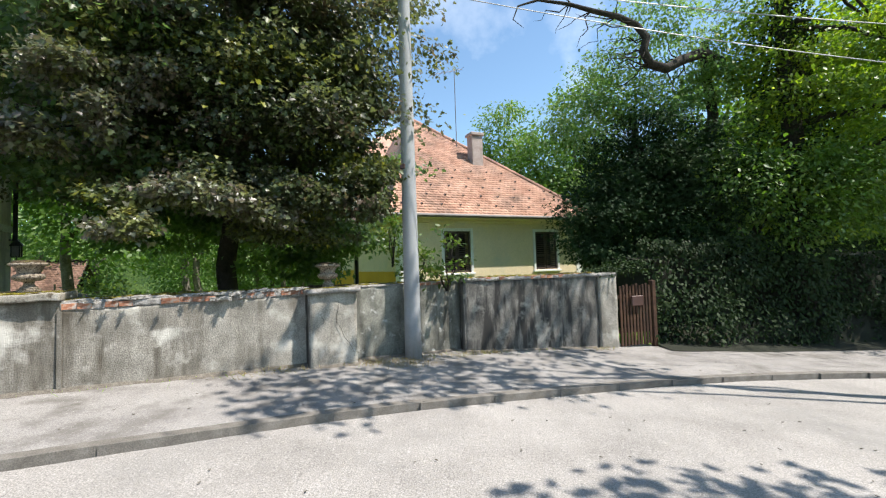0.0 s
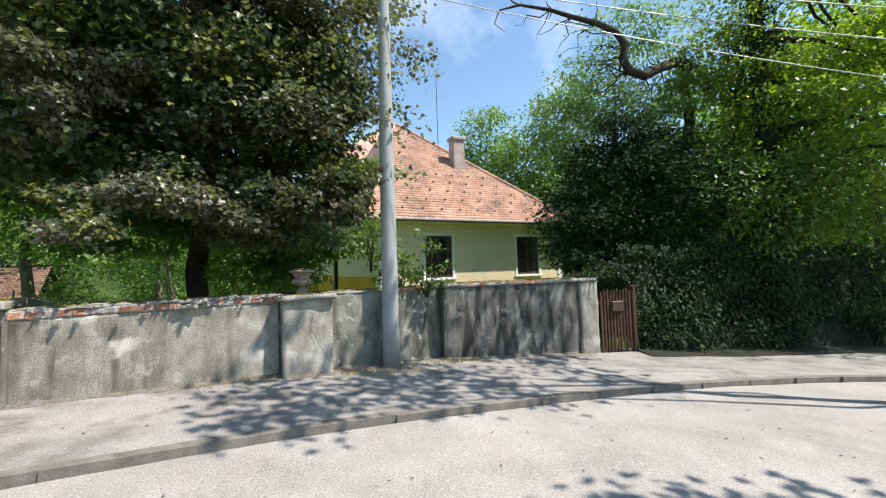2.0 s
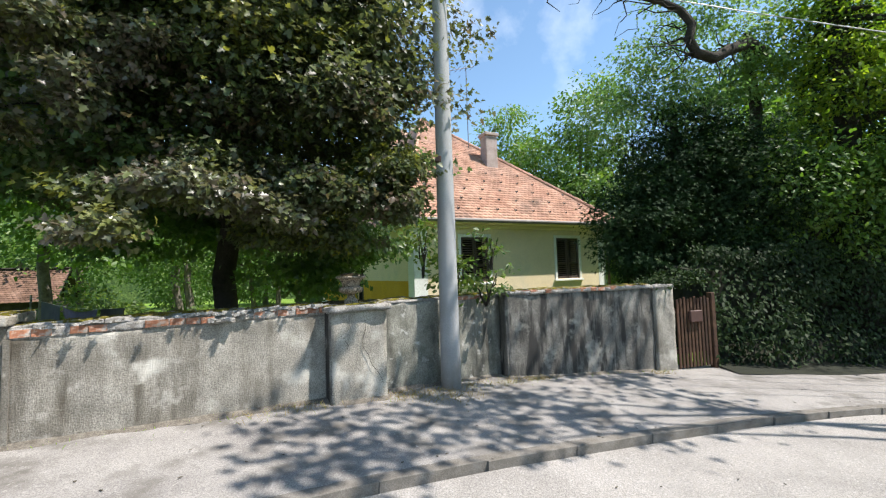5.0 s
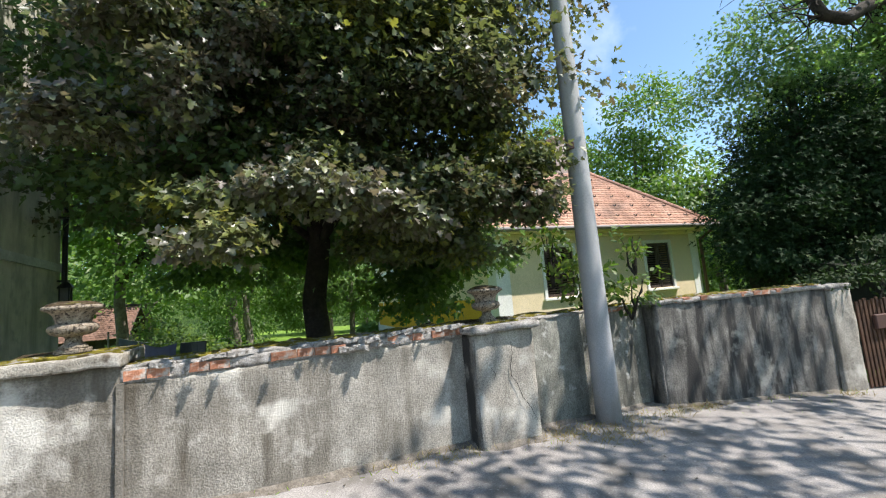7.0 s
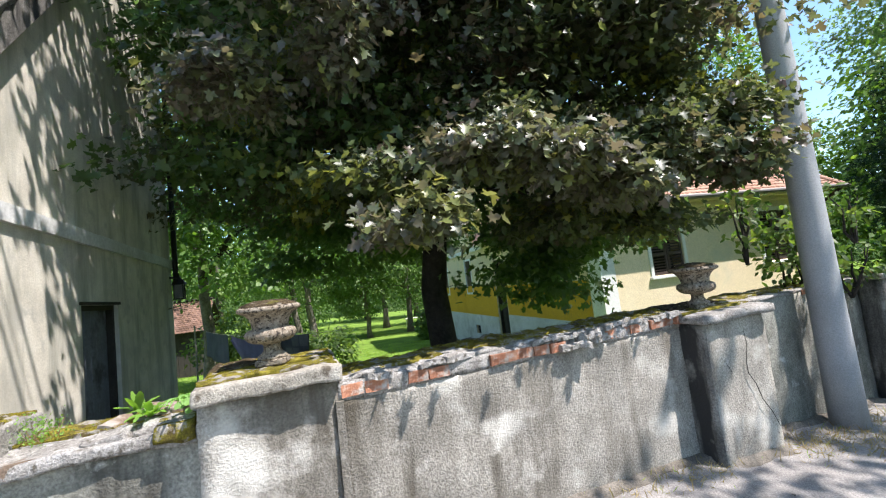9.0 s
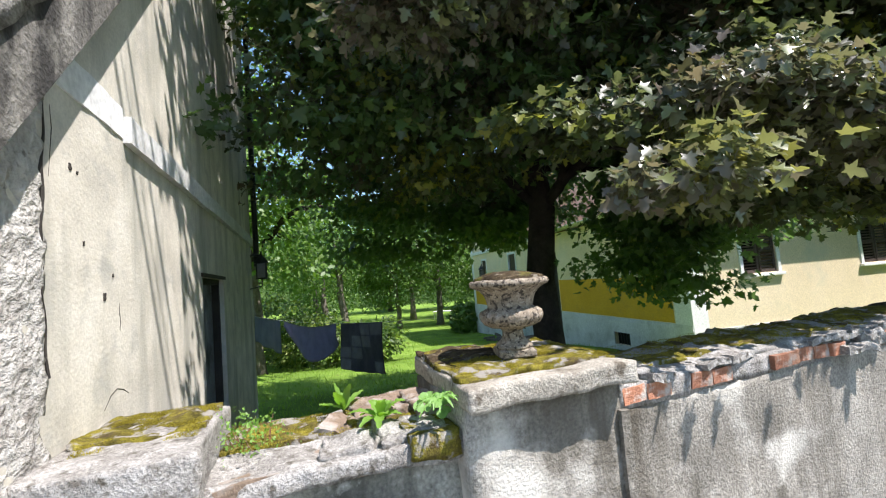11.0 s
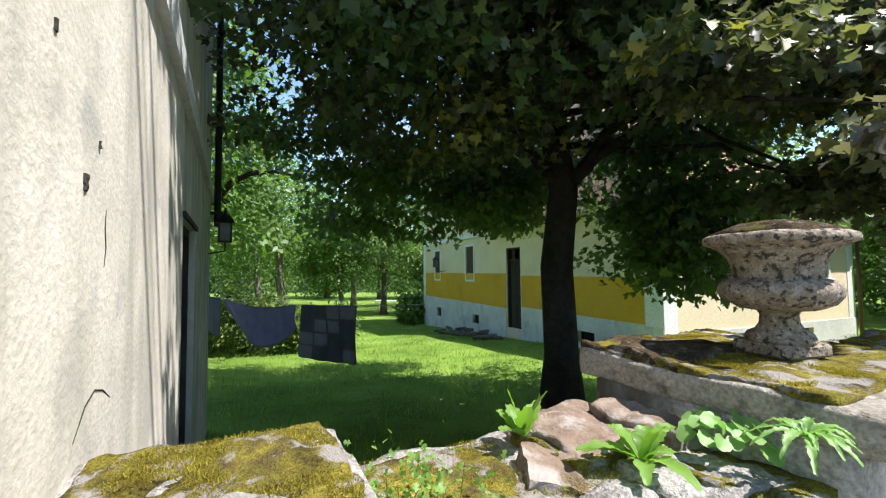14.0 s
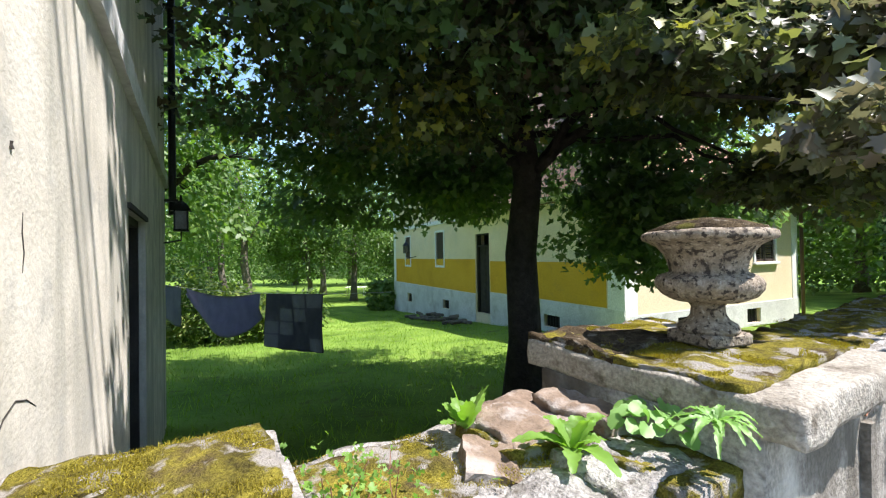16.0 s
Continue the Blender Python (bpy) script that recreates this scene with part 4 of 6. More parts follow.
part("cornice", boxes(((-0.12, -0.12, EV - 0.12), (FW + 0.12, 0.0, EV)), ((-0.28, -0.28, EV), (FW + 0.28, 0.0, EV + 0.06)), bevel=0.015, m=MH), HOUSE, house, "moulded eaves cornice")
part("soffit", boxes(((-0.58, -0.58, EV + 0.06), (FW + 0.58, 0.3, EV + 0.085)), ((-0.58, 0.3, EV + 0.06), (0.2, 8.0, EV + 0.085)), ((FW - 0.2, 0.3, EV + 0.06), (FW + 0.58, 8.0, EV + 0.085)), m=MH), WHITE, house, "pale boarded soffit")


def window(a0, a1, z0, z1, m, name, label, slat_me=[None]):
    """A window with white frame and two closed louvred shutters."""
    w = tagged(new(name), label)
    w.parent = house
    w.matrix_basis = m @ Matrix.Translation((a0, 0, z0))
    W, Hh = a1 - a0, z1 - z0
    part("window_frame", boxes(((-0.10, -0.03, -0.02), (0.0, 0.12, Hh + 0.10)), ((W, -0.03, -0.02), (W + 0.10, 0.12, Hh + 0.10)), ((0, -0.03, Hh), (W, 0.12, Hh + 0.10)), bevel=0.006), WHITE, w, "white plaster window surround")
    part("window_sill", boxes(((-0.14, -0.09, -0.09), (W + 0.14, 0.12, -0.02)), bevel=0.01), WHITE, w, "white projecting sill")
    for k in range(2):
        x0 = 0.01 + k * W / 2
        x1 = x0 + W / 2 - 0.02
        bars = [((x0, 0.02, 0.0), (x0 + 0.06, 0.06, Hh)), ((x1 - 0.06, 0.02, 0.0), (x1, 0.06, Hh)), ((x0, 0.02, 0.0), (x1, 0.06, 0.08)), ((x0, 0.02, Hh - 0.08), (x1, 0.06, Hh)), ((x0, 0.02, Hh * 0.36), (x1, 0.06, Hh * 0.36 + 0.07))]
        sh = part("shutter", boxes(*bars, bevel=0.004), SHUTTER, w, "dark brown louvred shutter")
        n = 17
        for i in range(n):
            z = 0.09 + (Hh - 0.18) * (i + 0.5) / n
            sl = part("slat", boxes(((x0 + 0.055, -0.024, -0.004), (x1 - 0.055, 0.024, 0.004))), SHUTTER, sh)
            sl.matrix_basis = pose(0, 0.042, z, -38 if z < Hh * 0.36 else 40, 0, 0)


for i, (a, b, c, d) in enumerate(WIN):
    window(a, b, c, d, MH, "window", "white-framed window with closed dark brown louvred shutters")


def side_window(a0, a1, z0, z1):
    w = tagged(new("window"), "narrow white-framed window with closed dark shutters")
    w.parent = house
    part("window_frame", boxes(((a0 - 0.09, -0.03, z0 - 0.09), (a0, 0.1, z1 + 0.09)), ((a1, -0.03, z0 - 0.09), (a1 + 0.09, 0.1, z1 + 0.09)), ((a0, -0.03, z1), (a1, 0.1, z1 + 0.09)), ((a0, -0.05, z0 - 0.09), (a1, 0.1, z0)), m=MS), WHITE, w)
    sh = part("shutter", boxes(((a0 + 0.01, 0.05, z0), (a1 - 0.01, 0.06, z1)), m=MS), SHUTTER, w)
    for i in range(20):
        part("slat", boxes(((a0 + 0.04, 0.03, z0 + i * 0.077), (a1 - 0.04, 0.05, z0 + i * 0.077 + 0.06)), m=MS), SHUTTER, sh)


for s in HS[:2]:
    side_window(*s)
door_h = tagged(new("door"), "tall dark wooden panelled house door")
door_h.parent = house
a0, a1, z0, z1 = HS[2]
part("door_leaf", boxes(((a0 + 0.06, 0.16, z0), (a0 + 0.49, 0.20, z1 - 0.5)), ((a0 + 0.51, 0.16, z0), (a1 - 0.06, 0.20, z1 - 0.5)), bevel=0.01, m=MS), DARKWOOD, door_h)
part("door_frame", boxes(((a0, 0.05, z0), (a0 + 0.06, 0.22, z1)), ((a1 - 0.06, 0.05, z0), (a1, 0.22, z1)), ((a0, 0.05, z1 - 0.06), (a1, 0.22, z1)), ((a0, 0.05, z1 - 0.5), (a1, 0.22, z1 - 0.44)), m=MS), DARKWOOD, door_h)
part("door_panel", boxes(((a0 + 0.12, 0.145, z0 + 0.2), (a0 + 0.44, 0.165, z0 + 0.9)), ((a0 + 0.12, 0.145, z0 + 1.1), (a0 + 0.44, 0.165, z0 + 2.3)), ((a0 + 0.56, 0.145, z0 + 0.2), (a0 + 0.88, 0.165, z0 + 0.9)), ((a0 + 0.56, 0.145, z0 + 1.1), (a0 + 0.88, 0.165, z0 + 2.3)), bevel=0.008, m=MS), DARKWOOD, door_h)
for vts, m in ((VENT_F, MH), (VENT_S, MS)):
    for a, b, c, d in vts:
        v = tagged(new("cellar_window"), "small dark cellar window in the plinth")
        v.parent = house
        part("grille", boxes(*[((a + 0.04 + k * (b - a) / 6, 0.06, c), (a + 0.06 + k * (b - a) / 6, 0.075, d)) for k in range(6)], m=m), BLACK, v)
        # black plate paints the darkness within the cellar window
        part("reveal", boxes(((a, 0.12, c), (b, 0.14, d)), m=m), VOID, v)

CHIM = mat("pinkish_grey_chimney_plaster", [(0.34, 0.27, 0.24), (0.44, 0.36, 0.32), (0.50, 0.42, 0.38)], 3, 0.95, 0.5, 40)
# roof: front hip over the low part, taller block behind
OV, TP = 0.5, 0.92
ang = math.atan(TP)
eave_z = EV + 0.09
AP = 5.67
SL = AP / math.cos(ang)
roof = part("roof", bmesh.new(), ROOFTILE, house, "orange-red beaver-tail tile hipped roof")
bm = bmesh.new()
c0, c1, c2, c3 = (bm.verts.new(h(*p)) for p in ((-OV, -OV, eave_z), (FW + OV, -OV, eave_z), (FW + OV, 8.2, eave_z), (-OV, 8.2, eave_z)))
ap, rb2 = bm.verts.new(h(FW + OV - AP, AP - OV, eave_z + AP * TP - 0.02)), bm.verts.new(h(FW + OV - AP, 8.2, eave_z + AP * TP - 0.02))
for f in ((c0, c1, ap), (c1, c2, rb2, ap), (c3, c0, ap, rb2), (c0, c3, c2, c1), (c2, c3, rb2)):
    bm.faces.new(f)
bm.to_mesh(roof.data)
bm.free()


def slope_matrix(org, xdir, ydir):
    x = Vector(xdir).normalized()
    y = (Vector(ydir).normalized() * math.cos(ang) + Vector((0, 0, 1)) * math.sin(ang))
    z = x.cross(y)
    return MH @ Matrix(((x.x, y.x, z.x, org[0]), (x.y, y.y, z.y, org[1]), (x.z, y.z, z.z, org[2]), (0, 0, 0, 1)))


cs = math.cos(ang)
WD = FW + 2 * OV
MF = slope_matrix((-OV, -OV, eave_z), (1, 0, 0), (0, 1, 0))
tagged(part("roof_tiles", tiled_slope(MF, WD, SL, lambda y: y * cs * (WD - AP) / AP, lambda y: WD - y * cs, seed=2), ROOFTILE, roof), kind="stuff")
MRt = slope_matrix((FW + OV, -OV, eave_z), (0, 1, 0), (-1, 0, 0))
tagged(part("roof_tiles", tiled_slope(MRt, 8.6, SL, lambda y: y * cs, lambda y: 8.6, seed=3), ROOFTILE, roof), kind="stuff")
for sgn in (0, 1):
    bm = bmesh.new()
    n = 22
    for i in range(n):
        s0, s1 = i / n, (i + 1.25) / n
        def hp(s):
            x = s * AP - OV
            return h(s * (WD - AP) - OV if sgn == 0 else FW - x, s * AP - OV, eave_z + s * AP * TP + 0.02)
        tube(bm, [hp(s0), hp(min(s1, 1.0))], [0.085, 0.070], 8)
    part("hip_tiles", bm, ROOFTILE, roof, "rounded hip tiles")
# snow hooks
hook_pts = []
for r in range(5):
    for k in range(12):
        x, y = 0.55 + k * 0.72 + 0.36 * (r % 2), 0.55 + r * 0.62
        if y * cs * 0.6 + 0.3 < x < WD - y * cs - 0.3:
            hook_pts.append((x, y))
hook_me = None
for x, y in hook_pts:
    if hook_me is None:
        bm = boxes(((-0.02, 0.0, 0.02), (0.02, 0.10, 0.03)), ((-0.02, -0.01, 0.02), (0.02, 0.0, 0.09)))
        hook_me = bpy.data.meshes.new("snow_hook")
        bm.to_mesh(hook_me)
        bm.free()
        hook_me.materials.append(BLACK)
    ob = new("snow_hook", hook_me)
    ob.parent = roof
    ob.matrix_basis = MF @ Matrix.Translation((x, y, 0.015))
bm = bmesh.new()
tube(bm, [h(-OV - 0.06, -OV - 0.07, eave_z - 0.02), h(FW + OV + 0.06, -OV - 0.07, eave_z - 0.02)], 0.065, 10)
part("gutter", bm, METAL, roof, "dull zinc gutter")
bm = bmesh.new()
tube(bm, [h(FW + 0.3, -OV - 0.05, eave_z - 0.05), h(FW + 0.08, -0.09, EV - 0.35), h(FW + 0.08, -0.09, -0.5)], 0.05, 10)
part("downpipe", bm, BROWNPIPE, house, "brown painted downpipe", smooth=True)
bm = bmesh.new()
vs4 = [bm.verts.new(h(*p)) for p in ((-0.5, 7.6, 7.2), (FW + 0.5, 7.6, 7.2), (FW + 0.5, SD + 0.5, 7.2), (-0.5, SD + 0.5, 7.2))]
r0, r1 = bm.verts.new(h(FW / 2, 11.4, 10.4)), bm.verts.new(h(FW / 2, SD - 3.4, 10.4))
for f in ((vs4[0], vs4[1], r0), (vs4[1], vs4[2], r1, r0), (vs4[2], vs4[3], r1), (vs4[3], vs4[0], r0, r1), vs4[::-1]):
    bm.faces.new(f)
part("rear_roof", bm, ROOFTILE, house, "orange-red tile roof of the taller rear block")
# chimney and aerial
part("chimney", boxes(((4.02, 2.2, 5.2), (4.54, 2.65, 7.22)), ((3.96, 2.14, 7.15), (4.60, 2.71, 7.28)), bevel=0.02, m=MH), CHIM, roof, "pale plastered chimney")
aerial = tagged(new("aerial"), "thin metal television aerial on a mast", "antenna")
bm = bmesh.new()
tube(bm, [h(3.9, 3.4, 6.6), h(3.9, 3.4, 10.45)], 0.018, 6)
part("mast", bm, METAL, aerial)
bm = bmesh.new()
tube(bm, [h(2.7, 3.4, 10.0), h(4.3, 3.4, 10.55)], 0.014, 5)
part("boom", bm, METAL, aerial)
for k in range(7):
    bm = bmesh.new()
    x = 2.75 + k * 0.25
    z = 10.02 + k * 0.085
    tube(bm, [h(x, 3.4 - 0.28, z), h(x, 3.4 + 0.28, z)], 0.008, 4)
    part("element", bm, METAL, aerial)
def wall_lantern(m):
    lantern = tagged(new("wall_lantern"), "black iron lantern on a wall bracket", "wall lamp", "wall lanterns")
    lantern.matrix_basis = m
    for x in (-0.12, 0.09):
        for y in (-0.12, 0.09):
            part("cage_bar", boxes(((x, y, 0.0), (x + 0.03, y + 0.03, 0.36))), BLACK, lantern)
    part("tray", boxes(((-0.13, -0.13, -0.03), (0.13, 0.13, 0.0)), bevel=0.01), BLACK, lantern)
    part("hood", lathe([(0.20, 0.36), (0.12, 0.48), (0.03, 0.56), (0.02, 0.66)], 6), BLACK, lantern)
    part("pane", boxes(((-0.09, -0.09, 0.01), (0.09, 0.09, 0.35))), METAL, lantern, "dull grey glass")
    bm = bmesh.new()
    tube(bm, [(0, 0, -0.03), (0, 0, -0.2), (0, 0.3, -0.26), (0, 0.56, -0.2)], 0.016, 6)
    part("bracket", bm, BLACK, lantern)


wall_lantern(MS @ Matrix.Translation((13.4, -0.55, 1.95)))
wall_lantern(MB @ Matrix.Translation((5.2, -0.17, 2.16)) @ Matrix.Scale(0.6, 4))

# ---- concrete pole ----
pole = thing("utility_pole", (-0.54, 8.54, float(pave_z(-0.54)) - 0.05), "tall tapering grey concrete utility pole", "utility pole")
bm = bmesh.new()
tube(bm, [(0, 0, z) for z in np.linspace(0, 7.5, 12)], [0.148 - 0.0065 * z for z in np.linspace(0, 7.5, 12)], 24)
part("shaft", bm, POLE, pole, smooth=True)
part("crossarm", boxes(((-0.05, -0.75, 6.95), (0.05, 0.75, 7.05)), bevel=0.01), METAL, pole)
for y in (-0.66, -0.25, 0.25, 0.66):
    ob = part("insulator", lathe([(0.03, 7.05), (0.055, 7.11), (0.04, 7.18), (0.055, 7.22), (0.03, 7.28)], 10), WHITE, pole)
    ob.matrix_basis = pose(0, y, 0)


def cable(name, a, b, sag, r, label):
    bm = bmesh.new()
    a, b = Vector(a), Vector(b)
    tube(bm, [a.lerp(b, i / 24) - Vector((0, 0, sag * 4 * (i / 24) * (1 - i / 24))) for i in range(25)], r, 5)
    return tagged(part(name, bm, WIRE), label, "cable", "overhead cables")


for y0, y1, z1, sg in ((-0.66, 8.8, 5.8, 0.7), (-0.25, 9.2, 4.8, 0.7), (0.25, 9.6, 4.1, 0.7), (0.66, 10.0, 2.8, 0.7)):
    cable("cable", (-0.54, 8.54 + y0, 7.2), (24.0, y1, z1 + 1.0), sg, 0.010, "pale overhead line slung from the pole")
ARM = pole.matrix_basis.inverted() @ Matrix.Translation(uv(5.35, -0.6)) @ Matrix.Rotation(radians(33.5), 4, "Z")
part("side_bracket", boxes(((-0.03, -0.68, 7.06), (0.03, 0.62, 7.11)), bevel=0.006, m=ARM), METAL, pole)
part("pole_clamp", boxes(((-0.135, -0.13, 3.36), (-0.04, -0.04, 3.45)), bevel=0.01), BROWNPIPE, pole, "small iron clamp")
for off in (-1.0, -1.23):
    cable("cable", tuple(uv(5.35, off, 7.05)), tuple(uv(-32.0, off + 2.54, 7.05)), 0.0, 0.017, "thick bundled supply line running on along the street")
cable("cable", tuple(uv(5.35, -1.13, 7.05)), tuple(uv(-32.0, 1.41, 7.05)), 0.0, 0.006, "thin overhead line running on along the street")

# ---- urns on the piers ----
URN = [(0.098, 0.0), (0.102, 0.014), (0.094, 0.03), (0.070, 0.045), (0.058, 0.065), (0.055, 0.095), (0.064, 0.110), (0.110, 0.118), (0.146, 0.136), (0.164, 0.160), (0.168, 0.180), (0.160, 0.202), (0.140, 0.214), (0.126, 0.220), (0.124, 0.232), (0.130, 0.262), (0.142, 0.292), (0.166, 0.318), (0.196, 0.334), (0.212, 0.340), (0.217, 0.352), (0.214, 0.366), (0.200, 0.374), (0.175, 0.370), (0.15, 0.35)]


def urn(u, v, z, scale, label):
    t = thing("garden_urn", tuple(uv(u, v, z)), label, "urn", "stone urns on the piers", turn=20)
    t.scale = (scale,) * 3
    bm = lathe(URN, 96, 0.004)
    for vx in bm.verts:                     # gadroons round the belly
        r = math.hypot(vx.co.x, vx.co.y)
        if 0.11 < vx.co.z < 0.215 and r > 0.1:
            a = math.atan2(vx.co.y, vx.co.x)
            vx.co.xy *= 1 + 0.05 * abs(math.sin(a * 9))
    part("bowl", bm, STONE, t, smooth=True)
    part("base", boxes(((-0.098, -0.098, -0.04), (0.098, 0.098, 0.004)), bevel=0.008), STONE, t, "square stone foot")
    soil = lathe([(0.20, 0.352), (0.185, 0.385), (0.11, 0.412), (0.01, 0.42)], 28, 0.012)
    part("moss_fill", soil, DRY_MOSS, t, "dry brown moss heaped in the rim", smooth=True)


urn(0.365, 0.28, 1.565, 0.85, "weathered cast-stone urn with black lichen, moss in its rim")
urn(3.95, 0.26, 1.43, 0.92, "dark weathered cast-stone urn on the cracked pier")

# ---- garden gate ----
gate = thing("garden_gate", tuple(uv(9.92, -0.72, 0)), "narrow brown slatted wooden gate, closed", "gate", turn=33.5 - 13)
gb = float(pave_z(uv(10.3, -0.8).x))
for i in range(10):
    part("slat", boxes(((0.03 + i * 0.085, 0, gb + 0.03), (0.085 + i * 0.085, 0.022, gb + 1.32 + 0.02 * (i % 3))), bevel=0.004), GATE, gate)
for z in (0.3, 1.05):
    part("rail", boxes(((0.0, 0.024, gb + z), (0.9, 0.07, gb + z + 0.09)), bevel=0.006), GATE, gate)
part("post", boxes(((0.89, -0.02, gb - 0.1), (0.99, 0.09, gb + 1.42)), bevel=0.01), GATE, gate)
part("letter_box", boxes(((0.30, -0.06, gb + 0.88), (0.60, -0.001, gb + 1.10)), bevel=0.012), BROWNPIPE, gate, "small dark letter box")

# ---- washing on the line ----
def sheet(name, m_of, nx, nz, material, label, group="washing on the line"):
    """A hanging cloth: m_of(s, t) gives its places, s along the line, t downwards; with thickness."""
    bm = bmesh.new()
    g = [[bm.verts.new(m_of(i / nx, j / nz)) for i in range(nx + 1)] for j in range(nz + 1)]
    for j in range(nz):
        for i in range(nx):
            bm.faces.new((g[j][i], g[j][i + 1], g[j + 1][i + 1], g[j + 1][i]))
    bmesh.ops.solidify(bm, geom=bm.faces[:], thickness=0.008)
    return tagged(part(name, bm, material, smooth=True), label, "cloth", group)


LA, LB = Vector((-6.6, 10.55, 1.30)), Vector((-15.4, 16.3, 1.35))
def on_line(d):
    p = LA + (LB - LA) * d
    return p - Vector((0, 0, 0.20 * 4 * d * (1 - d)))
LD = (LB - LA).normalized()
LN = Vector((-LD.y, LD.x, 0))
TOW = (0.145, 0.308)
def towel_at(s, t):
    p = on_line(TOW[0] + (TOW[1] - TOW[0]) * s)
    return p + LN * (0.02 * math.sin(s * 22) * t + 0.03 * math.sin(s * 5 + t * 3)) - Vector((0, 0, (0.97 + 0.03 * math.sin(s * 3)) * t))
towel = sheet("towel", towel_at, 60, 24, CLOTH_DARK, "dark charcoal ribbed towel pegged on the line")
for i in range(4):
    for j in range(4):
        if (i * 3 + j * 5) % 4 in (0, 3):
            bm = bmesh.new()
            g = [[bm.verts.new(towel_at((i + 0.06 + a / 6 * 0.88) / 4, (j + 0.06 + b / 6 * 0.88) / 4) + LN * sd) for a in range(7)] for b in range(7) for sd in (0.006,)]
            for b in range(6):
                for a in range(6):
                    bm.faces.new((g[b][a], g[b][a + 1], g[b + 1][a + 1], g[b + 1][a]))
            g2 = [[bm.verts.new(towel_at((i + 0.06 + a / 6 * 0.88) / 4, (j + 0.06 + b / 6 * 0.88) / 4) - LN * 0.014) for a in range(7)] for b in range(7)]
            for b in range(6):
                for a in range(6):
                    bm.faces.new((g2[b][a], g2[b + 1][a], g2[b + 1][a + 1], g2[b][a + 1]))
            part("towel_square", bm, CLOTH_MID, towel, "woven brown-grey square")
def drape_at(s, t):
    p = on_line(0.322 + 0.30 * s)
    drop = 0.15 + 0.70 * math.sin(math.pi * min(1, (s * 0.9 + 0.12))) ** 0.8
    return p + LN * (0.05 * math.sin(s * 9 + t * 4) * t) - Vector((0, 0, drop * t + 0.10 * math.sin(math.pi * s)))
sheet("bed_sheet", drape_at, 50, 14, CLOTH_PURPLE, "grey-purple bed sheet sagging on the line")
def cloth_at(s, t):
    p = on_line(0.645 + 0.24 * s)
    return p + LN * (0.04 * math.sin(s * 14) * t) - Vector((0, 0, (0.95 - 0.15 * s) * t))
sheet("pillow_cover", cloth_at, 40, 14, CLOTH_BLUE, "blue-grey patterned cotton cloth on the line")
bm = bmesh.new()
tube(bm, [on_line(i / 30) for i in range(31)], 0.004, 5)
tagged(part("clothes_line", bm, WIRE), "thin clothes line across the lawn", "clothes line")
for p in (LB,):
    bm = bmesh.new()
    tube(bm, [(p.x, p.y, gz(p.x, p.y) - 0.1), (p.x, p.y, p.z + 0.1)], 0.03, 8)
    tagged(part("line_post", bm, METAL), "slim metal clothes line post on the lawn", "post")

# ---- trees ----
def tree(name, label, base, trunk, lobes, size, shape, leaf, bark, seed, limbs=8, lean=(0, 0), group="", crown_kw=None):
    """Trunk with limbs into the lobes, and a crown of single leaves."""
    rng = np.random.default_rng(seed)
    t = thing(name, (0, 0, 0), label, "tree", group)
    bm = bmesh.new()
    b = Vector(base)
    top = b + Vector((lean[0], lean[1], trunk[1]))
    pts = limb(bm, b - Vector((0, 0, 0.3)), top, trunk[0], trunk[0] * 0.35, rng, 9, 0.05, 12)
    for v in bm.verts:
        if v.co.z < b.z + 0.4:
            k = 1 + 0.5 * max(0, (b.z + 0.4 - v.co.z)) / 0.7
            v.co.x, v.co.y = b.x + (v.co.x - b.x) * k, b.y + (v.co.y - b.y) * k
    for i in range(limbs):
        c, r, n = lobes[i % len(lobes)]
        p = pts[int(rng.integers(3, len(pts)))]
        tip = Vector(c) + Vector(rng.uniform(-0.7, 0.7, 3)) * min(r)
        mid = p.lerp(tip, 0.5) + Vector((0, 0, 0.12 * (tip - p).length))
        limb(bm, p, mid, trunk[0] * 0.32, trunk[0] * 0.2, rng, 4, 0.1, 6)
        limb(bm, mid, tip, trunk[0] * 0.2, trunk[0] * 0.05, rng, 4, 0.14, 5)
    part("trunk", bm, bark, t, smooth=True)
    part("crown", foliage("crown", rng, lobes, size, shape, **(crown_kw or {})), leaf, t)
    return t


GMx, GMy = -4.8, 10.1
maple = tree("maple_tree", "large bronze-leaved maple with drooping boughs over the wall", (GMx, GMy, gz(GMx, GMy)), (0.235, 9.5),
     [((-4.5, 10.6, 7.9), (3.8, 3.0, 3.8), 500), ((-4.2, 8.7, 5.8), (3.3, 1.5, 1.7), 330), ((-1.9, 9.5, 4.5), (1.2, 1.0, 1.4), 150), ((-2.2, 9.2, 6.6), (1.8, 1.4, 1.7), 170), ((-4.6, 8.2, 4.0), (2.2, 0.7, 0.55), 90),
      ((-6.9, 9.5, 4.6), (1.9, 1.6, 1.4), 130), ((-5.6, 8.6, 3.5), (0.9, 0.7, 0.4), 40)]
     + [(tuple(uv(*c)), r, n) for c, r, n in (((3.9, 0.5, 4.4), (0.65, 0.5, 0.9), 80), ((3.0, 1.1, 4.3), (0.9, 0.6, 0.9), 90), ((2.1, 1.3, 5.2), (1.0, 0.7, 1.0), 90), ((3.3, 0.9, 5.8), (0.9, 0.7, 1.1), 85), ((2.6, 0.7, 7.0), (1.3, 0.8, 1.0), 90))],
     0.092, MAPLE_LEAF, MAPLE, BARK, 5, 22, crown_kw=dict(per=38, spread=0.24, flat=0.32, lumps=0.45, pad=9))
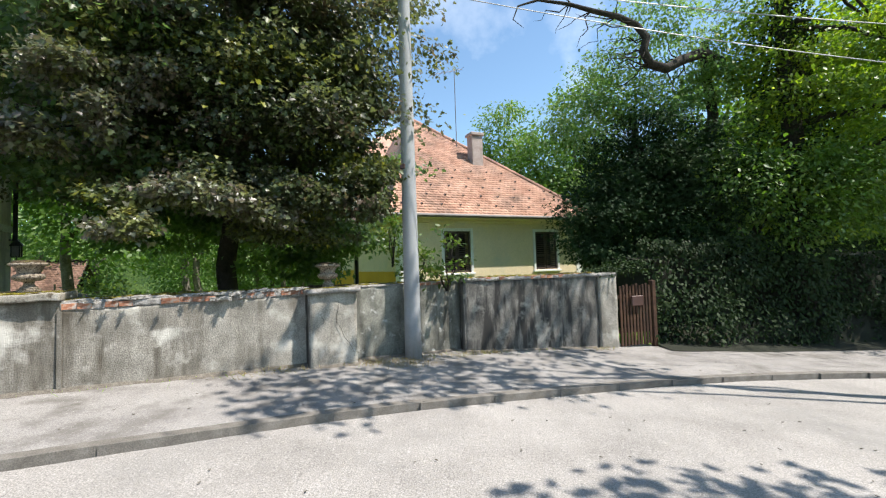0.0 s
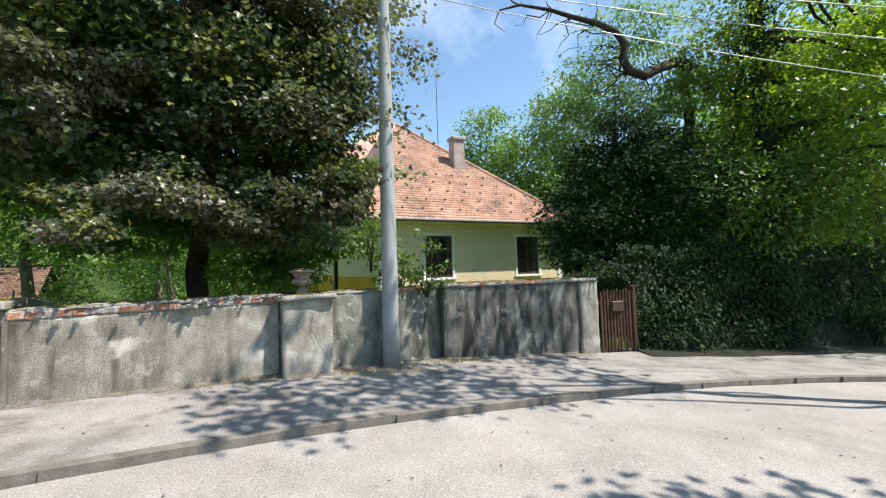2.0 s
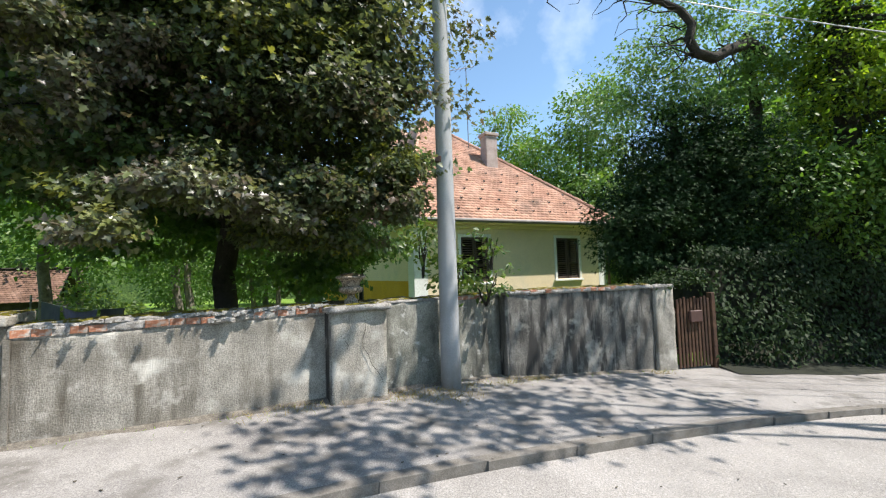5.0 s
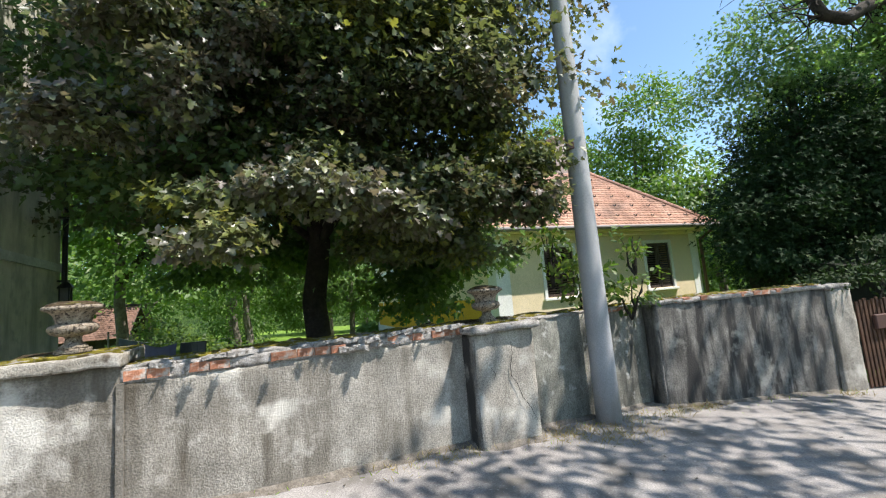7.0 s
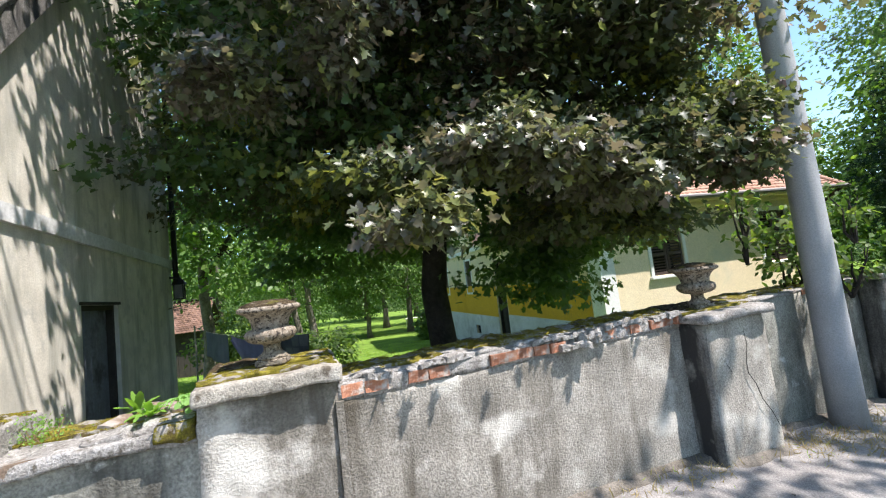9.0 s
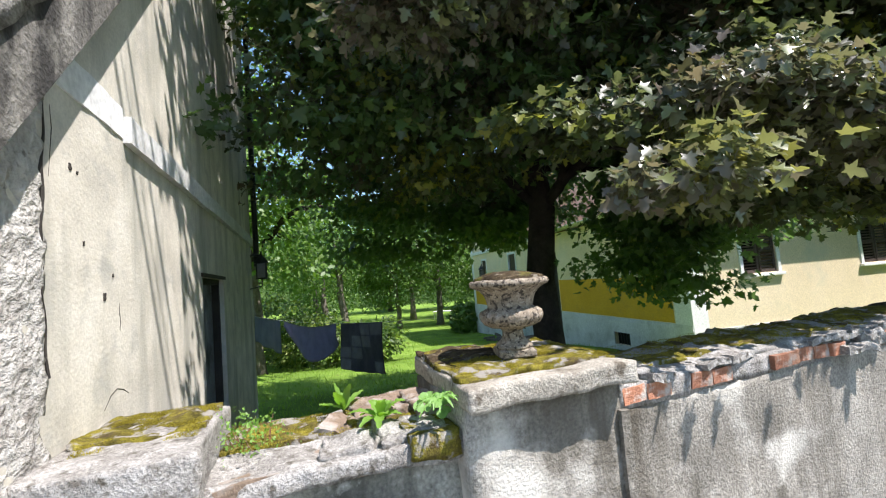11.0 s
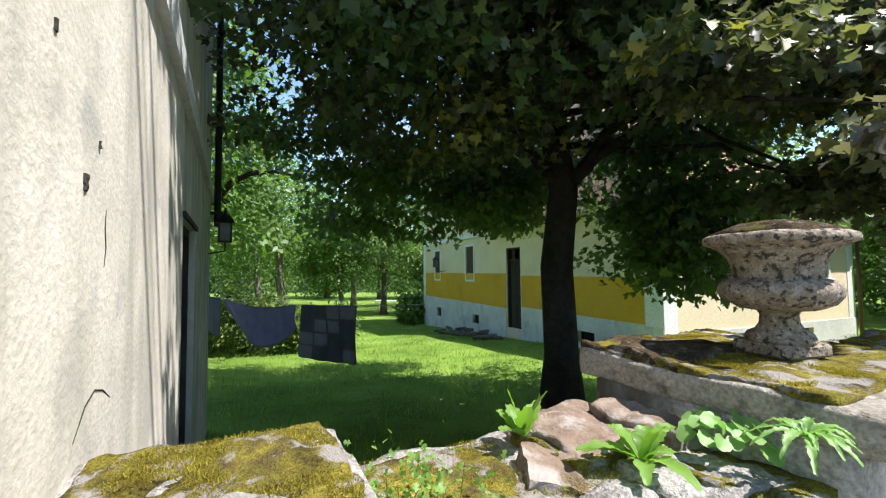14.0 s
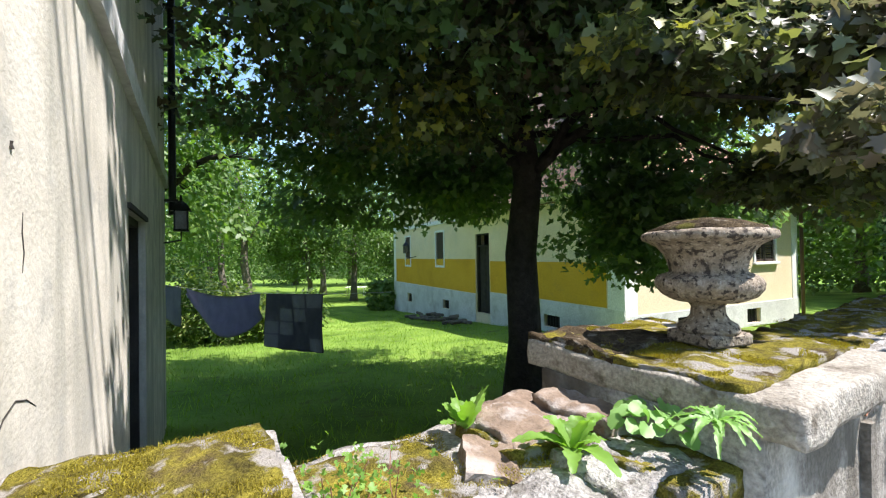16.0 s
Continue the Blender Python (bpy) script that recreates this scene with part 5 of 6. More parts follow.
# low boughs that hang out over the wall; brighter leaf colour paints sunlight on them
SUNLIT = [((1.30, 0.08, 2.34), (0.20, 0.12, 0.08), 11), ((1.95, 0.22, 2.86), (0.30, 0.22, 0.13), 22), ((2.4, 0.16, 2.74), (0.34, 0.24, 0.15), 28), ((2.85, 0.12, 2.58), (0.32, 0.22, 0.14), 22)]
UPPER = [((0.95, 0.7, 3.95), (0.45, 0.25, 0.22), 26), ((0.55, 0.75, 4.55), (0.5, 0.28, 0.25), 28), ((1.6, 0.65, 4.55), (0.5, 0.25, 0.25), 26), ((2.5, 0.6, 4.9), (0.5, 0.25, 0.25), 24), ((0.2, 0.9, 3.6), (0.4, 0.25, 0.2), 20), ((1.2, 0.8, 5.4), (0.7, 0.3, 0.3), 30)]
SHADED = [((1.6, 0.9, 2.95), (0.45, 0.35, 0.2), 24), ((2.4, 0.8, 3.2), (0.7, 0.5, 0.25), 44), ((3.5, 0.35, 2.78), (0.5, 0.36, 0.3), 44), ((4.25, 0.25, 2.85), (0.5, 0.32, 0.34), 46), ((4.55, 0.25, 3.35), (0.34, 0.28, 0.4), 34), ((4.85, 0.2, 2.75), (0.18, 0.14, 0.2), 11), ((3.3, 0.9, 2.4), (0.5, 0.4, 0.3), 34), ((4.6, 0.6, 3.9), (0.35, 0.3, 0.4), 26), ((3.9, 0.7, 2.15), (0.35, 0.3, 0.25), 22)]
BOUGHS = SUNLIT + UPPER + SHADED
rng = np.random.default_rng(17)
for lobes_, leaf, text in ((SUNLIT, BRONZE_SUNLIT, "bronze leaves on drooping boughs, coloured as sunlit"), (UPPER, BRONZE_SUNLIT, "bronze leaves higher on the crown, coloured as sunlit"), (SHADED, MAPLE, "leaves on low boughs")):
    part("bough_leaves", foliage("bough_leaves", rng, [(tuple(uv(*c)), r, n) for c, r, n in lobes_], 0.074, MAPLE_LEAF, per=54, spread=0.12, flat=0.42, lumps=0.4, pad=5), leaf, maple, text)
for c, r, n in BOUGHS:
    bm = bmesh.new()
    tip, root = uv(*c), Vector((GMx, GMy, c[2] + 1.2))
    bend = root.lerp(tip, 0.55) + Vector((0, 0, 0.35))
    limb(bm, root, bend, 0.05, 0.025, rng, 4, 0.1, 6)
    limb(bm, bend, tip, 0.025, 0.006, rng, 4, 0.14, 5)
    part("bough", bm, BARK, maple, smooth=True)
# inner crown: its greener leaf copy carries the shade in its colour
rng = np.random.default_rng(9)
part("crown", foliage("crown", rng, [((-4.8, 11.6, 4.7), (3.9, 2.4, 1.6), 235), ((-3.6, 11.2, 3.0), (1.9, 1.2, 0.7), 90), ((-7.2, 11.8, 3.2), (1.5, 1.3, 0.9), 90), ((-3.2, 10.6, 2.1), (0.8, 0.6, 0.6), 80), ((-2.4, 10.4, 2.6), (0.8, 0.6, 0.6), 70), ((-8.0, 10.2, 5.6), (1.6, 1.8, 2.2), 125), ((-6.5, 8.7, 5.6), (1.5, 1.0, 1.1), 150), ((-7.4, 8.8, 6.9), (1.5, 1.2, 1.2), 150), ((-5.5, 7.3, 6.5), (1.5, 0.8, 1.1), 100), ((-4.8, 7.2, 8.3), (1.6, 0.9, 1.1), 50), ((-6.6, 11.2, 3.3), (1.2, 0.8, 0.65), 100), ((-5.5, 11.5, 3.05), (0.95, 0.7, 0.5), 120), ((-2.6, 10.0, 3.6), (1.1, 0.7, 0.8), 70), (tuple(uv(0.3, 2.3, 4.4)), (1.0, 1.0, 1.1), 90), (tuple(uv(1.6, 1.6, 4.2)), (1.0, 0.8, 1.0), 100), (tuple(uv(0.9, 1.6, 6.0)), (1.1, 0.9, 1.2), 90)], 0.105, MAPLE_LEAF, per=30, spread=0.24, flat=0.35, lumps=0.4, pad=8), MAPLE_SHADE, maple, "green inner leaves, coloured as in shade")

# right of the gate: yew, ivy-clad trees, hedge bank
def bank(name, label, line, height, depth, leaf, size, shape, n, seed, category="hedge"):
    """A leafy bank along a line: leaves over an uneven front and top."""
    rng = np.random.default_rng(seed)
    pts = along(line, 0.05)
    i = rng.integers(0, len(pts), n)
    base = np.array([tuple(pts[k][0]) for k in i])
    nor = np.array([(-pts[k][1].y, pts[k][1].x, 0) for k in i])
    hh = rng.random(n) ** 0.85
    lump_ = np.array([noise.noise(Vector((base[q][0] * 0.8, base[q][1] * 0.8, hh[q] * 3.0))) for q in range(n)])
    d = depth * (0.45 * hh ** 1.5 + 0.35 * lump_ + 0.25 * rng.random(n))
    P = base + nor * d[:, None]
    P[:, 2] = pave_z(P[:, 0]) - 0.05 + hh * height * (1 + 0.25 * lump_)
    out = -nor + np.array((0, 0, 0.5))
    way = unit(-nor * 0.3 + rng.normal(size=P.shape) * 0.6 + np.array((0, 0, -0.8)))
    up = unit(out + rng.normal(size=P.shape) * 0.5)
    t = thing(name, (0, 0, 0), label, category)
    tagged(part("leaves", leaf_mesh("leaves", P, way, up, size * rng.uniform(0.6, 1.3, n), shape), leaf, t), kind="stuff")
    return t


HEDGE = [tuple(uv(10.85, -1.0).xy), tuple(uv(12.4, -1.85).xy), tuple(uv(15.7, -2.85).xy), (16.5, 13.3), (24, 14)]
bank("ivy_hedge", "dark ivy-covered bank beside the gate", HEDGE, 2.6, 1.2, IVY, 0.10, OVAL_LEAF, 26000, 21)
tree("hazel_shrub", "tall leafy shrubs above the ivy bank", (8.2, 12.9, gz(8.2, 12.9)), (0.1, 4.0), [((7.6, 12.0, 3.6), (1.0, 0.7, 1.1), 110), ((8.8, 12.2, 3.1), (1.1, 0.7, 1.3), 130), ((10.4, 12.6, 3.4), (1.2, 0.8, 1.3), 150), ((12.2, 13.0, 3.6), (1.5, 0.9, 1.7), 190), ((14.5, 13.2, 4.2), (1.6, 1.0, 2.3), 200), ((9.6, 11.9, 3.5), (0.9, 0.5, 0.9), 110)],
     0.13, OVAL_LEAF, PARK, BARK, 32, 8, crown_kw=dict(per=16, spread=0.22))
ivy_runner = foliage("ivy_runner", np.random.default_rng(22), [(tuple(uv(9.75, -0.45, 1.44)), (0.38, 0.25, 0.08), 34), (tuple(uv(10.3, -0.6, 1.55)), (0.5, 0.3, 0.18), 40)], 0.075, OVAL_LEAF, per=14, spread=0.09)
part("ivy_runner", ivy_runner, IVY, CO["ivy_hedge"], "ivy creeping over the wall end")
V, F = [], []
for k, (p, w) in enumerate(along(HEDGE, 0.4)):
    for j, o in enumerate((-0.42 + 0.12 * noise.noise(p * 2.0), 0.0, 0.28, 0.36, 2.4)):
        q = p + Vector((-w.y, w.x, 0)) * o
        street, bed = float(pave_z(q.x)), gz(q.x, q.y)
        V.append((q.x, q.y, street + (0.012, 0.03, 0.07)[j] if j < 3 else max(street, bed) + 0.07))
    if k:
        F += [(5 * k - 5 + j, 5 * k + j, 5 * k + j + 1, 5 * k - 4 + j) for j in range(4)]
tagged(part("leaf_mould", soup("leaf_mould", V, F), SOIL, smooth=True), "dark leaf mould along the foot of the ivy", "earth", kind="structure")
bm = lump((0, 0.7, -0.6), (9.5, 2.6, 1.7), 0.5, 0.25, 1.0, m=MU @ Matrix.Translation((11.0, -0.9, 0)) @ Matrix.Rotation(radians(-16), 4, "Z"))
tagged(part("earth_bank", bm, SOIL), "dark earth bank under the ivy", "bank", kind="structure")
tree("yew_tree", "dense dark yew behind the garden gate", (5.4, 13.4, gz(5.4, 13.4)), (0.22, 6.0), [((5.4, 13.3, 2.6), (1.9, 1.5, 2.2), 520), ((5.6, 13.3, 4.4), (1.7, 1.4, 1.5), 420), ((4.1, 12.7, 2.7), (1.1, 0.9, 1.4), 230), ((6.8, 12.9, 3.6), (1.5, 1.3, 2.0), 300)],
     0.15, NEEDLE, YEW, BARK, 31, 8, crown_kw=dict(per=36, spread=0.2, shell=0.35, flat=0.4))
ivy_tree = tree("ivy_tree", "tall tree wrapped in ivy beside the street", (9.3, 13.0, gz(9.3, 13.0)), (0.34, 12.0), [((9.3, 13.0, 5.2), (1.3, 1.1, 3.4), 420), ((10.6, 12.6, 7.6), (2.8, 2.0, 2.6), 420), ((12.8, 12.0, 5.2), (2.2, 1.6, 3.0), 380), ((11.2, 11.9, 6.2), (1.1, 0.6, 2.2), 200)],
     0.13, OVAL_LEAF, LIME, BARK, 33, 10, crown_kw=dict(per=20, spread=0.3, flat=0.3, pad=7))
rng = np.random.default_rng(35)
part("ivy", foliage("ivy", rng, [((9.3, 12.9, 5.0), (0.7, 0.7, 4.6), 420), ((7.9, 12.4, 2.6), (1.3, 0.8, 1.5), 180)], 0.10, OVAL_LEAF, per=16, spread=0.16, shell=0.8), IVY, ivy_tree, "ivy cladding the trunk")
locust = thing("locust_tree", (0, 0, 0), "feathery locust tree with a bare twisted limb over the street", "tree")
rng = np.random.default_rng(37)
bm = bmesh.new()
limb(bm, (8.2, 14.6, -0.4), (7.6, 13.6, 8.0), 0.22, 0.12, rng, 8, 0.08, 9)
LIMB = [(7.9, 13.4, 7.3), (7.0, 12.7, 7.25), (6.2, 12.2, 6.85), (5.7, 12.0, 6.55), (5.3, 12.0, 6.7), (5.15, 12.0, 7.05), (5.25, 12.0, 7.4), (5.0, 12.0, 7.75), (4.55, 12.0, 8.0), (3.9, 12.0, 8.2), (3.3, 11.9, 8.35), (2.5, 11.8, 8.45), (1.95, 11.6, 8.2), (1.8, 11.5, 7.8), (2.05, 11.4, 7.5)]
tube(bm, LIMB, [0.15, 0.14, 0.13, 0.12, 0.115, 0.11, 0.10, 0.09, 0.08, 0.065, 0.05, 0.036, 0.022, 0.013, 0.005], 8)
for k in range(34):
    i = int(rng.integers(2, 12))
    a = Vector(LIMB[i])
    e = a + Vector((rng.uniform(-1.3, 0.1), rng.uniform(-0.5, 0.5), rng.uniform(-0.9, 0.5)))
    limb(bm, a, e, 0.022, 0.004, rng, 5, 0.3, 4)
part("trunk", bm, BARK, locust, smooth=True)
part("crown", foliage("crown", rng, [((6.4, 13.2, 7.4), (1.6, 0.8, 0.9), 130), ((9.4, 13.6, 9.6), (1.6, 1.6, 1.2), 110), ((5.0, 13.0, 6.2), (1.1, 0.6, 0.7), 70), ((5.6, 12.6, 8.3), (1.1, 0.6, 0.6), 60), ((3.8, 13.0, 5.6), (0.9, 0.6, 0.9), 60), ((7.6, 13.2, 6.6), (0.9, 0.6, 0.6), 70), ((4.6, 13.1, 7.2), (0.8, 0.5, 0.5), 36), ((5.9, 13.0, 6.0), (1.2, 0.5, 0.4), 60)], 0.095, SPRIG, per=26, spread=0.26, flat=0.3), LOCUST, locust)

# boughs over the street, out of view, whose leaves dapple the ground
tree("street_tree", "broad street tree across the road dappling the asphalt", (9.5, -0.6, float(road_z(9.5))), (0.3, 9.0), [((7.2, 2.6, 7.2), (2.6, 1.5, 1.2), 150), ((9.5, -0.3, 8.5), (3.2, 2.4, 2.2), 240), ((5.0, 2.3, 7.4), (1.2, 0.9, 0.6), 36)], 0.17, MAPLE_LEAF, PARK, BARK, 41, 8, crown_kw=dict(per=15))
tree("street_tree", "slender street tree leaning over the pavement", (10.5, 7.6, float(pave_z(10.5))), (0.16, 9.5), [((4.0, 5.2, 9.6), (1.1, 0.55, 0.5), 22), ((7.4, 6.9, 9.6), (1.7, 0.9, 0.7), 24), ((6.8, 8.7, 9.8), (1.7, 0.8, 0.6), 26), ((5.0, 7.2, 9.7), (0.9, 0.8, 0.5), 22), ((5.2, 6.2, 9.6), (0.9, 0.6, 0.5), 16), ((3.4, 5.9, 9.7), (0.7, 0.4, 0.4), 9)], 0.16, MAPLE_LEAF, PARK, BARK, 43, 6, lean=(-2.0, -0.6), crown_kw=dict(per=14))

# park trees behind the garden
PARK_TREES = [(-14.2, 15.6, 0.20, 11.5, 2.8), (-19.0, 30.4, 0.30, 11, 4.2), (-13.8, 36.0, 0.26, 9, 3.6), (-16.2, 33.5, 0.2, 8, 3.0), (-22.5, 25.5, 0.24, 10, 3.8), (-10.8, 44.0, 0.3, 12, 4.6), (-18.2, 42.0, 0.28, 12, 4.4), (-24.5, 37.0, 0.3, 13, 5.0), (-30.0, 29.0, 0.3, 12, 4.8), (-8.8, 35.5, 0.14, 6.0, 2.4)]
for k, (x, y, r, hh, cr) in enumerate(PARK_TREES):
    z = gz(x, y)
    rr = random.Random(k)
    lobes = [((x + rr.uniform(-1, 1) * cr * 0.4, y + rr.uniform(-1, 1) * cr * 0.4, z + hh * f), (cr * q, cr * q, hh * 0.2), int(170 * q)) for f, q in ((0.42, 0.8), (0.62, 1.0), (0.82, 0.75), (0.55, 0.7))]
    tree("park_tree", "leafy park tree with pale grey trunk on the lawn", (x, y, z), (r, hh * 0.85), lobes, 0.22, OVAL_LEAF, PARK, BARK_GREY, 50 + k, 7, lean=(rr.uniform(-0.8, 0.8), rr.uniform(-0.4, 0.4)), group="park trees", crown_kw=dict(per=18, spread=0.45, flat=0.4))
bm = bmesh.new()
rng = np.random.default_rng(58)
bough = [(-14.3, 15.6, 3.0), (-13.6, 15.4, 3.5), (-13.1, 15.3, 3.9), (-12.6, 15.15, 4.25), (-12.0, 15.0, 4.42), (-11.2, 14.8, 4.4), (-10.3, 14.5, 4.15)]
tube(bm, bough, [0.13, 0.115, 0.10, 0.085, 0.07, 0.05, 0.02], 8)
for k in range(16):
    a = Vector(bough[2 + k % 5])
    limb(bm, a, a + Vector((rng.uniform(0.2, 1.3), rng.uniform(-0.5, 0.5), rng.uniform(-0.8, 0.8))), 0.025, 0.004, rng, 4, 0.2, 4)
part("bough", bm, BARK, CO["park_tree"], "low crooked bough", smooth=True)
BACK = [(-40, 38), (-36, 52), (-28, 60), (-20, 58), (-12, 60), (-3, 58), (6, 42), (10, 37), (13.5, 34), (3.5, 45), (18, 30), (21, 24), (18, 18.5), (15, 24), (-46, 26), (-44, 12), (-34, 18), (26, 17), (24, 36), (-30, 44)]
for k, (x, y) in enumerate(BACK):
    z = gz(x, y)
    rr = random.Random(100 + k)
    hh = {6: 19.0, 10: 17.5}.get(x, rr.uniform(11, 14) if x > 0 else rr.uniform(13, 16))
    cr = rr.uniform(4.2, 5.6)
    lobes = [((x + rr.uniform(-1, 1) * 2, y + rr.uniform(-1, 1) * 2, z + hh * f), (cr * q, cr * q, hh * 0.2), int((430 if x in (6, 10) else 200) * q)) for f, q in ((0.2, 0.9), (0.45, 1.0), (0.68, 0.9), (0.88, 0.55))]
    tree("woodland_tree", "tall leafy woodland tree beyond the park", (x, y, z), (0.3, hh * 0.8), lobes, 0.34, OVAL_LEAF, PARK, BARK_GREY, 200 + k, 6, group="woodland trees", crown_kw=dict(per=14, spread=0.55, flat=0.45))


def shrub(name, label, lobes, leaf, size, shape, seed, per=14, spread=0.16):
    rng = np.random.default_rng(seed)
    t = thing(name, lobes[0][0][:2] + (0,), label, "shrub")
    ob = part("leaves", foliage("leaves", rng, lobes, size, shape, per=per, spread=spread, shell=0.4), leaf, t)
    ob.matrix_basis = t.matrix_basis.inverted()
    bm = bmesh.new()
    for c, r, n in lobes:
        for _ in range(4):
            limb(bm, (c[0], c[1], c[2] - r[2] - 0.1), (c[0] + rng.uniform(-0.6, 0.6) * r[0], c[1] + rng.uniform(-0.6, 0.6) * r[1], c[2] + 0.4 * r[2]), 0.02, 0.005, rng, 4, 0.15, 5)
    ob = part("stem", bm, BARK, t)
    ob.matrix_basis = t.matrix_basis.inverted()
    return t


bz = gz(-12.5, 17.2)
shrub("laurel_bush", "bright green laurel bush behind the washing", [((-13.2, 17.0, bz + 0.9), (1.9, 1.0, 1.0), 240), ((-11.2, 17.6, bz + 0.75), (1.2, 0.9, 0.8), 140), ((-15.4, 18.2, bz + 1.2), (1.8, 1.2, 1.3), 180)], GREEN, 0.17, OVAL_LEAF, 61)
shrub("corner_shrub", "small leafy shrub at the far house corner", [((-10.4, 30.0, gz(-10.4, 30) + 0.9), (0.9, 0.9, 1.1), 90)], PARK, 0.2, CLUMP, 62)
shrub("climbing_vine", "fresh green vine behind the pole and wall", [((-0.55, 9.05, 1.75), (0.42, 0.25, 0.55), 42), ((-0.95, 9.0, 2.25), (0.22, 0.2, 0.45), 16), ((0.05, 9.15, 1.62), (0.5, 0.2, 0.3), 26), ((0.15, 9.1, 2.2), (0.25, 0.1, 0.3), 8)], GREEN, 0.10, OVAL_LEAF, 63, 10, 0.08)

# ---- weeds on the low wall ----
def weed(name, label, at, n, length, wide, leaf, seed, rise=0.7, droop=0.25, broad=0.3, jag=0.0):
    """A rosette of long leaves, each bent over a midrib."""
    rng = np.random.default_rng(seed)
    t = thing(name, at, label, "weed", "weeds on the low wall")
    for i in range(n):
        a = i * 2.4 + rng.uniform(-0.3, 0.3)
        L_ = length * rng.uniform(0.65, 1.15)
        el = rise * rng.uniform(0.5, 1.25)
        bm = bmesh.new()
        rows = []
        for k in range(17):
            s = k / 16
            r = L_ * s * math.cos(el)
            z = L_ * s * math.sin(el) - droop * L_ * s * s * 1.6
            w = wide * (0.12 + math.sin(math.pi * min(1, s ** (1 - broad) * 0.96)) ** 0.8) * (1 + 0.14 * math.sin(k * 1.3) - jag * (k % 2))
            c = Vector((r * math.cos(a), r * math.sin(a), z))
            sd = Vector((-math.sin(a), math.cos(a), 0))
            rows.append([bm.verts.new(c + sd * w * q + Vector((0, 0, abs(q) * w * 0.35 + rng.uniform(-0.003, 0.003)))) for q in (-1, -0.5, 0, 0.5, 1)])
        for x, y in zip(rows, rows[1:]):
            for q in range(4):
                bm.faces.new((x[q], x[q + 1], y[q + 1], y[q]))
        part("leaf", bm, leaf, t, smooth=True)
    return t


weed("wall_weed", "young leafy green weed on the broken wall top", tuple(uv(-0.40, 0.52, 1.355)), 8, 0.155, 0.021, WEED, 71, 1.15, 0.12, jag=0.05)
weed("wall_weed", "ragged green weed with reddish stalks on brick", tuple(uv(-0.27, 0.27, 1.36)), 12, 0.17, 0.021, WEED, 72, 1.0, 0.3, jag=0.16)
weed("wall_weed", "spiky dandelion-like weed hanging over the wall edge", tuple(uv(-0.075, 0.05, 1.452)), 19, 0.125, 0.0085, WEED_BLUE, 74, 0.85, 0.45, 0.2, jag=0.35)
rng = np.random.default_rng(73)
SCALLOP = fan([(0, 0.10)] + [((0.50 + 0.05 * (k % 2)) * math.sin(a), 0.5 - (0.50 + 0.05 * (k % 2)) * math.cos(a)) for k, a in enumerate(np.linspace(0.35, math.tau - 0.35, 17))], 0.3)
t = thing("wall_weed", tuple(uv(-0.03, 0.22, 1.36)), "round-leaved pale green mallow on the wall", "weed", "weeds on the low wall")
for k in range(46):
    a, r = k * 2.4, 0.085 * math.sqrt((k + 0.5) / 46)
    out = Vector((math.cos(a), math.sin(a), 0))
    c = out * r + Vector((0, 0, 0.075 - 5.0 * r * r + rng.uniform(-0.01, 0.01)))
    way = unit(np.array([tuple(out * 0.8 + Vector(rng.normal(size=3)) * 0.35 + Vector((0, 0, -0.2)))]))
    face = unit(np.array([tuple(out * 0.4 + Vector((0.1, -0.5, 0.8)) + Vector(rng.normal(size=3)) * 0.25)]))
    part("leaf", leaf_mesh("leaf", np.array([tuple(c)]), way, face, np.array([rng.uniform(0.028, 0.044)]), SCALLOP), WEED_BLUE, t)
P = np.array(uv(-0.78, 0.34, 1.37)) + rng.normal(size=(420, 3)) * np.array((0.08, 0.06, 0.045))
t = thing("wall_weed", tuple(uv(-0.78, 0.34, 1.30)), "feathery fern-like weed with red stems on the slab edge", "weed", "weeds on the low wall")
ob = part("leaves", leaf_mesh("leaves", P, unit(rng.normal(size=P.shape) + np.array((0, 0, 0.8))), unit(rng.normal(size=P.shape) + np.array((0, 0, 0.8))), rng.uniform(0.009, 0.019, 420), SPRIG), WEED, t)
ob.matrix_basis = t.matrix_basis.inverted()
bm = bmesh.new()
for k in range(14):
    a = uv(-0.78 + rng.uniform(-0.08, 0.08), 0.34 + rng.uniform(-0.05, 0.05), 1.29)
    limb(bm, a, a + Vector((rng.uniform(-0.08, 0.08), rng.uniform(-0.08, 0.08), rng.uniform(0.06, 0.15))), 0.0022, 0.001, rng, 3, 0.1, 4)
ob = part("stem", bm, BRICK, t, "thin reddish stems")
ob.matrix_basis = t.matrix_basis.inverted()

# ---- shed, logs, table ----
shed = thing("shed", (-23.0, 21.5, gz(-23, 21.5)), "old wooden shed with sagging red tile roof", "shed", turn=30)
for i in range(20):
    part("board", boxes(((-2.5 + i * 0.25, -1.6, 0), (-2.26 + i * 0.25, -1.55, 2.3))), DARKWOOD, shed)
for lo, hi in (((-2.5, -1.55, 0), (-2.45, 1.6, 2.3)), ((2.45, -1.55, 0), (2.5, 1.6, 2.3)), ((-2.45, 1.55, 0), (2.45, 1.6, 2.3))):
    part("wall", boxes((lo, hi)), DARKWOOD, shed)
MSR = Matrix.Translation((-2.9, -2.0, 2.2)) @ Matrix.Rotation(radians(38), 4, "X")
part("roof_deck", boxes(((0, 0, -0.06), (5.8, 2.7, -0.005)), m=MSR), DARKWOOD, shed)
tagged(part("roof_tiles", tiled_slope(MSR, 5.8, 2.7, lambda y: 0, lambda y: 5.8, seed=12), OLD_TILE, shed), kind="stuff")
